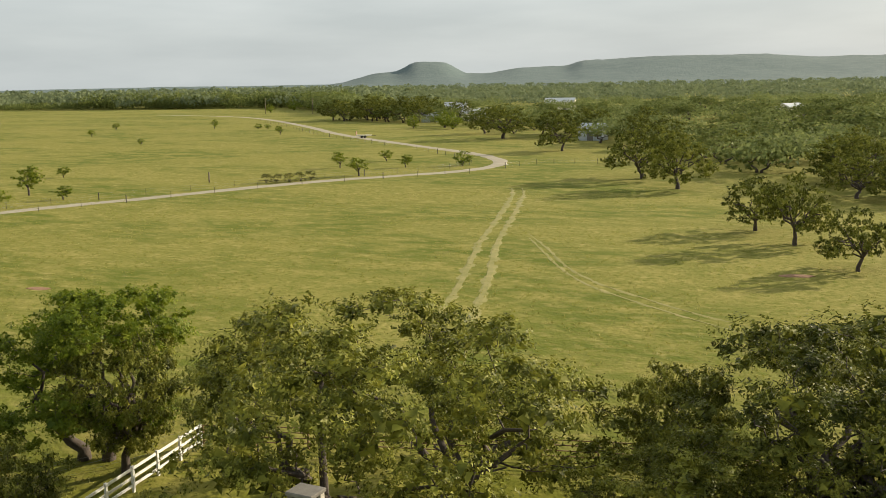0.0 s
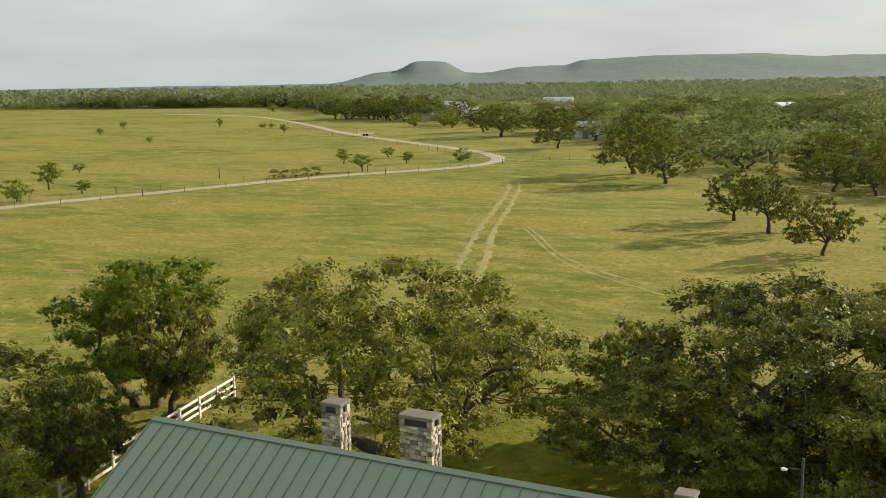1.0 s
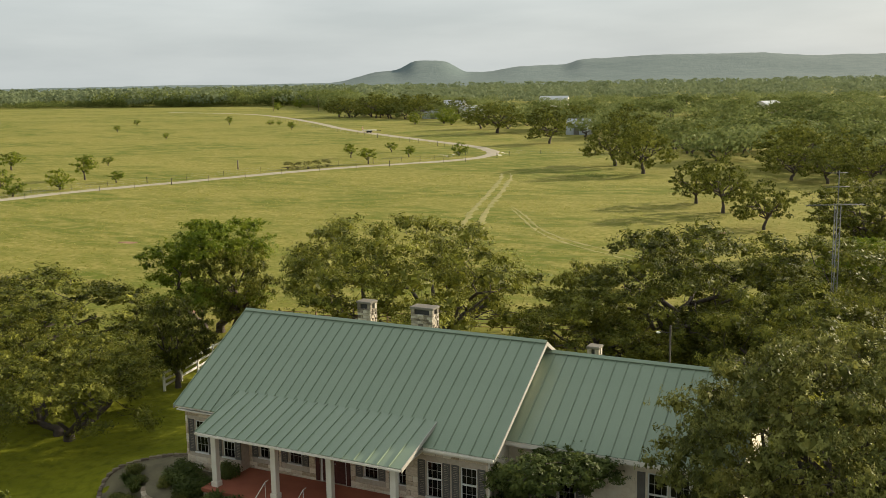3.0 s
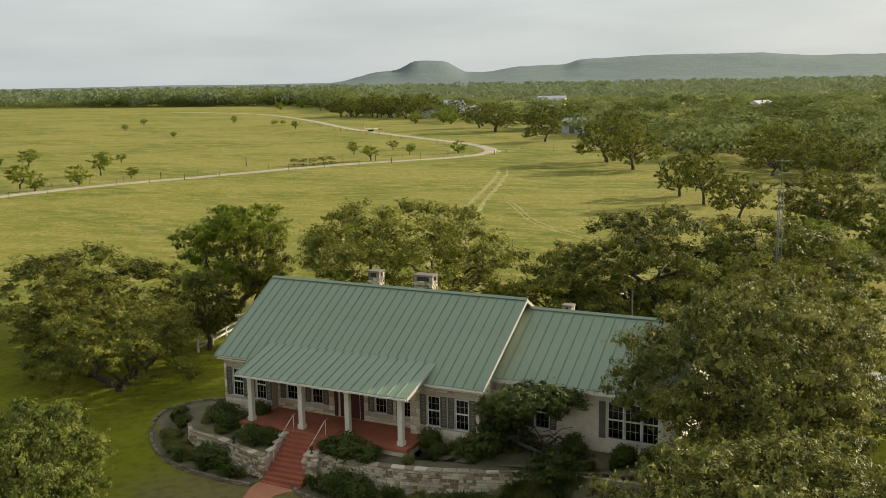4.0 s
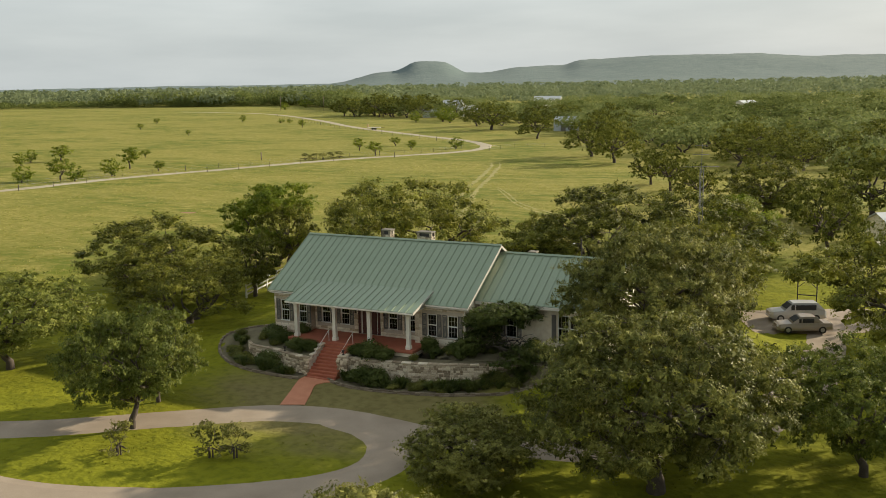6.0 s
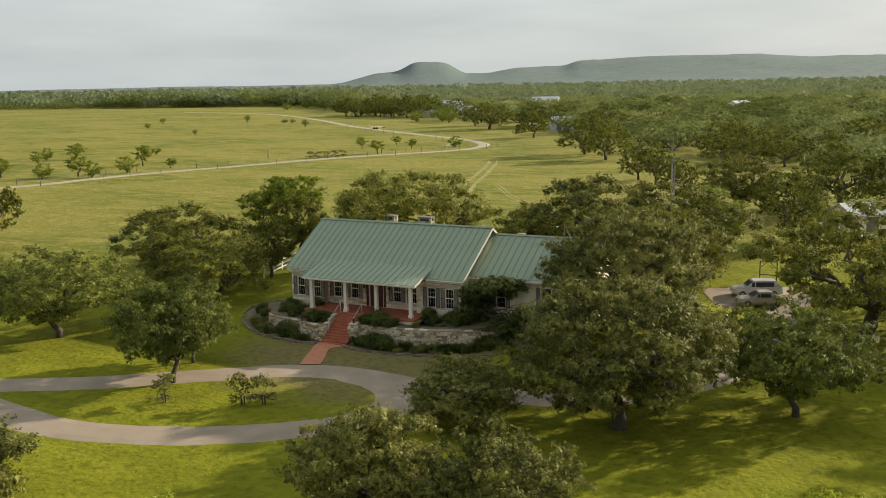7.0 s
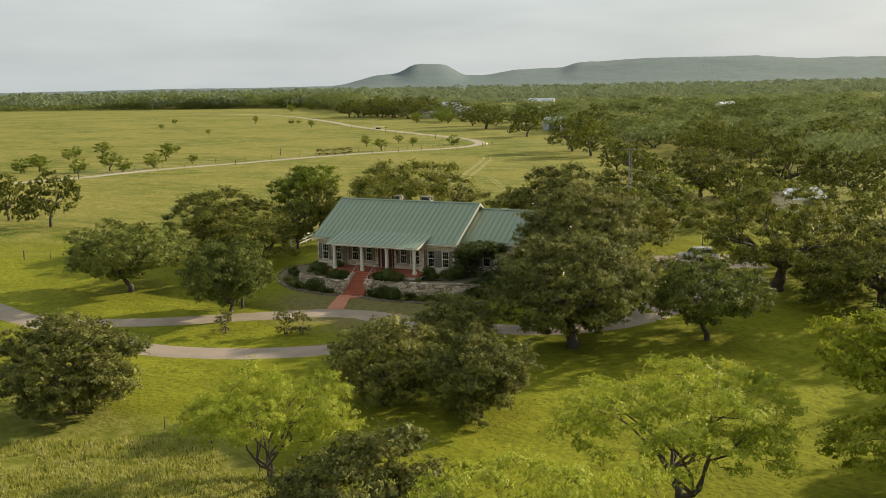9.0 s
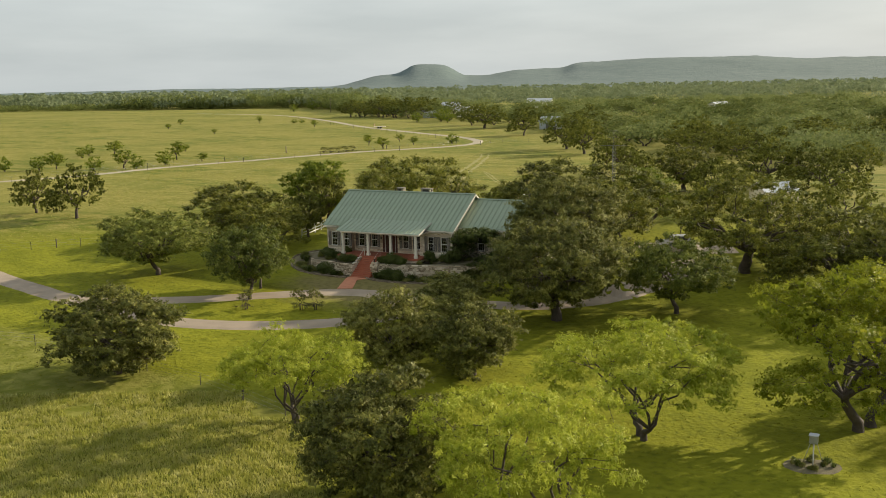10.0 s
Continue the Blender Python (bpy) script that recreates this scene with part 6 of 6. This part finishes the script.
shed("barn", 19.4, 78.0, 5.8, 5.2, 2.2, 1.2, 40, M_STONE, M_BARN, "white-roofed metal barn among the oaks")
shed("shed", -95, 277, 7.0, 6.0, 3.2, 1.6, 0, M_BARNGREY, M_BARNGREY, "grey metal shed at the edge of the pasture")
shed("farmhouse", -184, 388, 13, 8, 3.0, 2.2, 30, M_WHITE, M_BARN, "white-roofed farm building among far oaks", 2)
shed("farmhouse", -207, 415, 10, 8, 4.5, 2.6, 20, M_WHITE, M_BARN, "pale farmhouse among far oaks", 2)
shed("farmhouse", -197, 372, 9, 6, 2.6, 1.2, 30, M_BARNGREY, M_BARNGREY, "grey farm shed under far oaks", 1)
shed("farmhouse", -195, 520, 16, 9, 4.5, 2.2, 10, M_WHITE, M_BARN, "pale metal farm building in the far woods", 2)
shed("farmhouse", -63, 436, 10, 7, 4.0, 1.4, 60, M_WHITE, M_BARN, "white-roofed building in the far woods", 2)


def car(name, x, y, turn, L, W, H, paint, label, suv=False):
    """A parked car: lofted body, cabin with glass, four wheels, lamps and bumpers."""
    z = gz(x, y) + 0.06
    root = tagged(empty(name, (x, y, z)), label, "car", "parked cars")
    root.rotation_euler = (0, 0, radians(turn))

    def loft(stations):
        bm = bmesh.new()
        rings = []
        for xx, hw, z0, z1, tuck in stations:
            rings.append([bm.verts.new(p) for p in ((xx, -hw * 0.92, z0), (xx, -hw, z0 + 0.18), (xx, -hw, (z0 + z1) / 2), (xx, -hw * tuck, z1), (xx, hw * tuck, z1), (xx, hw, (z0 + z1) / 2), (xx, hw, z0 + 0.18), (xx, hw * 0.92, z0))])
        for a, b in zip(rings, rings[1:]):
            for i in range(8):
                bm.faces.new((a[i], b[i], b[(i + 1) % 8], a[(i + 1) % 8]))
        bm.faces.new(rings[0][::-1])
        bm.faces.new(rings[-1])
        return bm
    h, w = L / 2, W / 2
    belt = H * (0.60 if suv else 0.62)
    part("body", loft([(-h, w * 0.8, 0.32, belt * 0.82, 0.9), (-h + 0.25, w * 0.96, 0.25, belt * 0.9, 0.9), (-h + 1.2, w, 0.22, belt * 0.97, 0.92), (0, w, 0.22, belt, 0.92), (h - 0.9, w, 0.22, belt, 0.92), (h - 0.15, w * 0.95, 0.26, belt * 0.97, 0.9), (h, w * 0.85, 0.34, belt * 0.9, 0.9)]), paint, root)
    back = h - (0.15 if suv else 0.85)
    part("cabin", loft([(-h + 1.25, w * 0.84, belt - 0.2, belt + 0.02, 0.95), (-h + 1.95, w * 0.86, belt - 0.2, H - 0.03, 0.84), (0.3, w * 0.87, belt - 0.2, H, 0.84), (back - 0.55, w * 0.86, belt - 0.2, H - 0.04, 0.84), (back, w * 0.84, belt - 0.2, belt + 0.05, 0.95)]), paint, root)
    for sy in (-1, 1):
        for xa, xb in ((-h + 1.75, -0.35), (-0.25, back - 0.75)):
            part("side_window", box(xa, xb, sy * w * 0.90 - 0.03, sy * w * 0.90 + 0.03, belt + 0.04, H - 0.16, 0.03, Matrix.Rotation(sy * 0.0, 4, "X")), M_DARK, root)
    m = Matrix.Translation((-h + 1.58, 0, (belt + H) / 2)) @ Matrix.Rotation(radians(52 if suv else 60), 4, "Y")
    part("windscreen", box(-0.03, 0.03, -w * 0.72, w * 0.72, -0.30, 0.30, 0.01, m @ Matrix.Rotation(radians(0), 4, "X")), M_DARK, root)
    for xx in (-h + 0.85, h - 0.9):
        for sy in (-1, 1):
            verts, faces = [], []
            c = np.array((xx, sy * (w - 0.1), 0.31))
            o = np.array((0, 0.11, 0))
            tube(verts, faces, [c - o, c - o * 0.6, c + o * 0.6, c + o], 0.31, 0.31, 18)
            wheel = mesh_object("wheel", verts, faces + [tuple(range(18))[::-1], tuple(54 + i for i in range(18))], M_TYRE, root)
            verts, faces = [], []
            tube(verts, faces, [c - o * 1.06, c + o * 1.06], 0.18, 0.18, 12)
            mesh_object("rim", verts, faces + [tuple(range(12))[::-1], tuple(12 + i for i in range(12))], M_STEEL, wheel)
    for sy in (-0.62, 0.62):
        part("headlight", box(-h - 0.012, -h + 0.1, sy * w - 0.16, sy * w + 0.16, belt * 0.62, belt * 0.62 + 0.14, 0.02), M_BARN, root)
        part("tail_light", box(h - 0.09, h + 0.012, sy * w - 0.14, sy * w + 0.14, belt * 0.66, belt * 0.66 + 0.16, 0.02), M_RED, root)
    part("bumper", box(-h - 0.05, -h + 0.2, -w * 0.82, w * 0.82, 0.3, 0.46, 0.04), paint, root)
    part("bumper", box(h - 0.2, h + 0.05, -w * 0.82, w * 0.82, 0.3, 0.46, 0.04), paint, root)


tagged(strip("parking", [(9.0, 36.0), (14, 38.6), (20, 41.5)], 7.5, M_DRIVE, 0.045, 0.6, 1.0, 6), "pale gravel parking place beside the house", "parking", kind="structure")
car("sedan", 14.1, 35.3, 24, 4.6, 1.78, 1.42, M_CARTAN, "champagne-coloured sedan parked on pale gravel")
car("suv", 13.1, 38.5, 24, 4.8, 1.88, 1.64, M_CARWHITE, "silver sport utility car parked on pale gravel", True)

# open steel frame beside the cars
gx, gy = 13.3, 44.3
g = gz(gx, gy)
gate = tagged(empty("steel_frame", (gx, gy, g)), "dark open steel frame standing in the yard", "steel frame")
for d in (-0.85, 0.85):
    world_part("post", box(gx + d - 0.05, gx + d + 0.05, gy - 0.05, gy + 0.05, g - 0.2, g + 2.2), M_POST, gate)
for h in (0.75, 2.15):
    world_part("crossbar", box(gx - 0.798, gx + 0.798, gy - 0.04, gy + 0.04, g + h - 0.04, g + h + 0.04), M_POST, gate)
world_part("brace", beam((gx - 0.79, gy, g + 1.5), (gx - 0.1, gy, g + 2.1), 0.05), M_POST, gate)
world_part("brace", beam((gx + 0.79, gy, g + 1.5), (gx + 0.1, gy, g + 2.1), 0.05), M_POST, gate)

# flat trailer by the far road
tx, ty = -168.8, 271.0
tz = gz(tx, ty)
trailer = tagged(empty("trailer", (tx, ty, tz)), "old flat farm trailer standing in the grass", "trailer")
m = Matrix.Translation((tx, ty, tz)) @ Matrix.Rotation(radians(24), 4, "Z")
world_part("deck", box(-2.4, 2.4, -1.1, 1.1, 0.75, 0.95, 0.02, m), M_WHITE, trailer)
world_part("drawbar", box(2.4, 3.9, -0.08, 0.08, 0.6, 0.72, 0.01, m), M_POST, trailer)
world_part("headboard", box(-2.4, -2.3, -1.05, 1.05, 0.952, 2.1, 0.02, m), M_RUST, trailer)
for xx in (-0.6, 0.4):
    for sy in (-0.95, 0.95):
        verts, faces = [], []
        tube(verts, faces, [np.array((xx, sy - 0.1, 0.36)), np.array((xx, sy + 0.1, 0.36))], 0.36, 0.36, 14)
        wheel = mesh_object("wheel", verts, faces + [tuple(range(14))[::-1], tuple(14 + i for i in range(14))], M_TYRE, trailer)
        wheel.matrix_parent_inverse = Matrix.Translation(trailer.location).inverted()
        wheel.matrix_basis = m

for x, y in ((-354.9, 467.8), (-322.1, 467.3), (-128, 148)):
    z = gz(x, y)
    h = 9.0 if x < -200 else 2.0
    pole = tagged(empty("utility_pole", (x, y, z)), "weathered wooden pole beside the road", "pole")
    tube_part("pole", [(x, y, z - 0.3), (x, y, z + h)], 0.14, M_WOOD, pole, 8)
    if h > 5:
        world_part("crossarm", box(x - 1.0, x + 1.0, y - 0.06, y + 0.06, z + h - 0.7, z + h - 0.55), M_WOOD, pole)


# ---- grass ----
def grass_tufts(name, n, qs, ss, h, w, seed, mat, label, clear=None, bare=-0.12):
    """Tufts of bent blades scattered over the ground, as one mass."""
    rng = np.random.default_rng(seed)
    q, s = rng.uniform(*qs, n * 2), ss[0] + (ss[1] - ss[0]) * rng.random(n * 2) ** 1.3
    x, y = 0.890 * q - 0.4555 * s, 0.4555 * q + 0.890 * s
    keep = np.array([noise.noise(Vector((a * 0.11, b * 0.11, seed))) > bare for a, b in zip(x, y)])
    if clear is not None:
        keep &= clear(x, y)
    x, y = x[keep][:n], y[keep][:n]
    z = ground_z(x, y)
    k = 5
    base = np.repeat(np.stack([x, y, z], 1), k, 0) + rng.normal(0, 1, (len(x) * k, 3)) * np.array((w, w, 0))
    m = len(base)
    a = rng.uniform(0, 6.28, m)
    side = np.stack([np.cos(a), np.sin(a), np.zeros(m)], 1) * (w * 0.35)
    lean = np.stack([-np.sin(a), np.cos(a), np.zeros(m)], 1) * h * rng.uniform(0.1, 0.7, (m, 1))
    up = np.zeros((m, 3))
    up[:, 2] = h * rng.uniform(0.5, 1.2, m)
    blades = np.stack([base - side, base + side, base + lean + up], 1)
    return tagged(new(name, leaves_mesh(name, blades, mat)), label, "grass", kind="stuff")


def off_paving(x, y):
    ok = np.ones(len(x), bool)
    for pts, w in ((((-92, 4), (-58, -8.6), (-40, -12.6), (-29.8, -8.0), (-16.1, 0.7), (-8.5, 2.0), (3, 4.2), (9, 7.0), (14, 14), (16, 38)), 2.6), (((-42, -12.9), (-29.5, -15.7), (-20, -15.4), (-12.5, -11.4), (-6, -5.4), (-5.2, 0.6)), 2.4)):
        for c in curve_points(pts, 1.0):
            ok &= np.hypot(x - c.x, y - c.y) > w
    ok &= ~((x > -31) & (x < 6) & (y > 3) & (y < 27))
    return ok


def in_meadow(x, y):
    """The rough ground beyond the thin wire fence, with a ragged border."""
    wander = np.array([2.2 * noise.noise(Vector((a * 0.3, b * 0.3, 9.1))) for a, b in zip(x, y)])
    inner = (along(x, y) > -55 + 3 * wander) & (across(x, y) > -54 + 3 * wander)
    return inner & (y + wander < np.interp(x, [-62, -45, -31, -22, -9, 2, 8, 14], [-36, -30, -27, -28, -29, -32, -38, -48]))


grass_tufts("meadow_grass", 30000, (-60, 10), (-60, -24), 0.27, 0.13, 2, M_MEADOW, "rough tufted meadow grass", in_meadow, -0.42)
grass_tufts("pasture_grass", 9000, (-75, 60), (40, 170), 0.13, 0.13, 3, M_GRASS, "uneven tufts of dry pasture grass")
grass_tufts("lawn_grass", 7000, (-45, 45), (-70, 40), 0.09, 0.07, 4, M_LAWN, "short mown lawn grass", off_paving)

# ---- stones of the house front ----
def face_stones(wall, x0, x1, y, z0, z1, openings, seed):
    """Limestone blocks in uneven courses on a wall that faces the drive."""
    rr = random.Random(seed)
    z = z0
    while z < z1 - 0.06:
        h = min(rr.choice((0.14, 0.2, 0.27, 0.34)), z1 - z)
        x = x0
        while x < x1 - 0.05:
            L = min(rr.uniform(0.25, 0.75), x1 - x)
            for a, b, c, d in openings:
                if z + h > c and z < d and x < b and x + L > a:
                    L = (a - x) if x < a else 0
                    break
            if L == 0:
                x = b
                continue
            if L > 0.06:
                ob = new("stone", stone_copy(M_STONE, rr.randrange(8)))
                ob.parent = wall
                ob.matrix_basis = Matrix.Translation((x + L / 2, y - 0.005 - rr.uniform(0, 0.012), z + h / 2)) @ Matrix.Diagonal((L - 0.02, 0.07, h - 0.02, 1))
            x += L
        z += h


def holes(pairs, extra=0.46):
    return [(a - extra, b + extra, WIN_Z0 - 0.08, WIN_Z1 + 0.04) for a, b in pairs]


face_stones(walls[0], -24.95, -21.4, WY, 1.0, 4.46, holes(FRONT_L), 1)
face_stones(walls[1], -21.4, -11.7, RY, FLOOR + 0.01, 4.3, holes(FRONT_M) + [(DOOR_X[0] - 0.26, DOOR_X[1] + 0.26, 1.0, 3.78)], 2)
face_stones(walls[2], -11.7, -7.3, WY, 0.9, 4.46, holes(FRONT_R), 3)
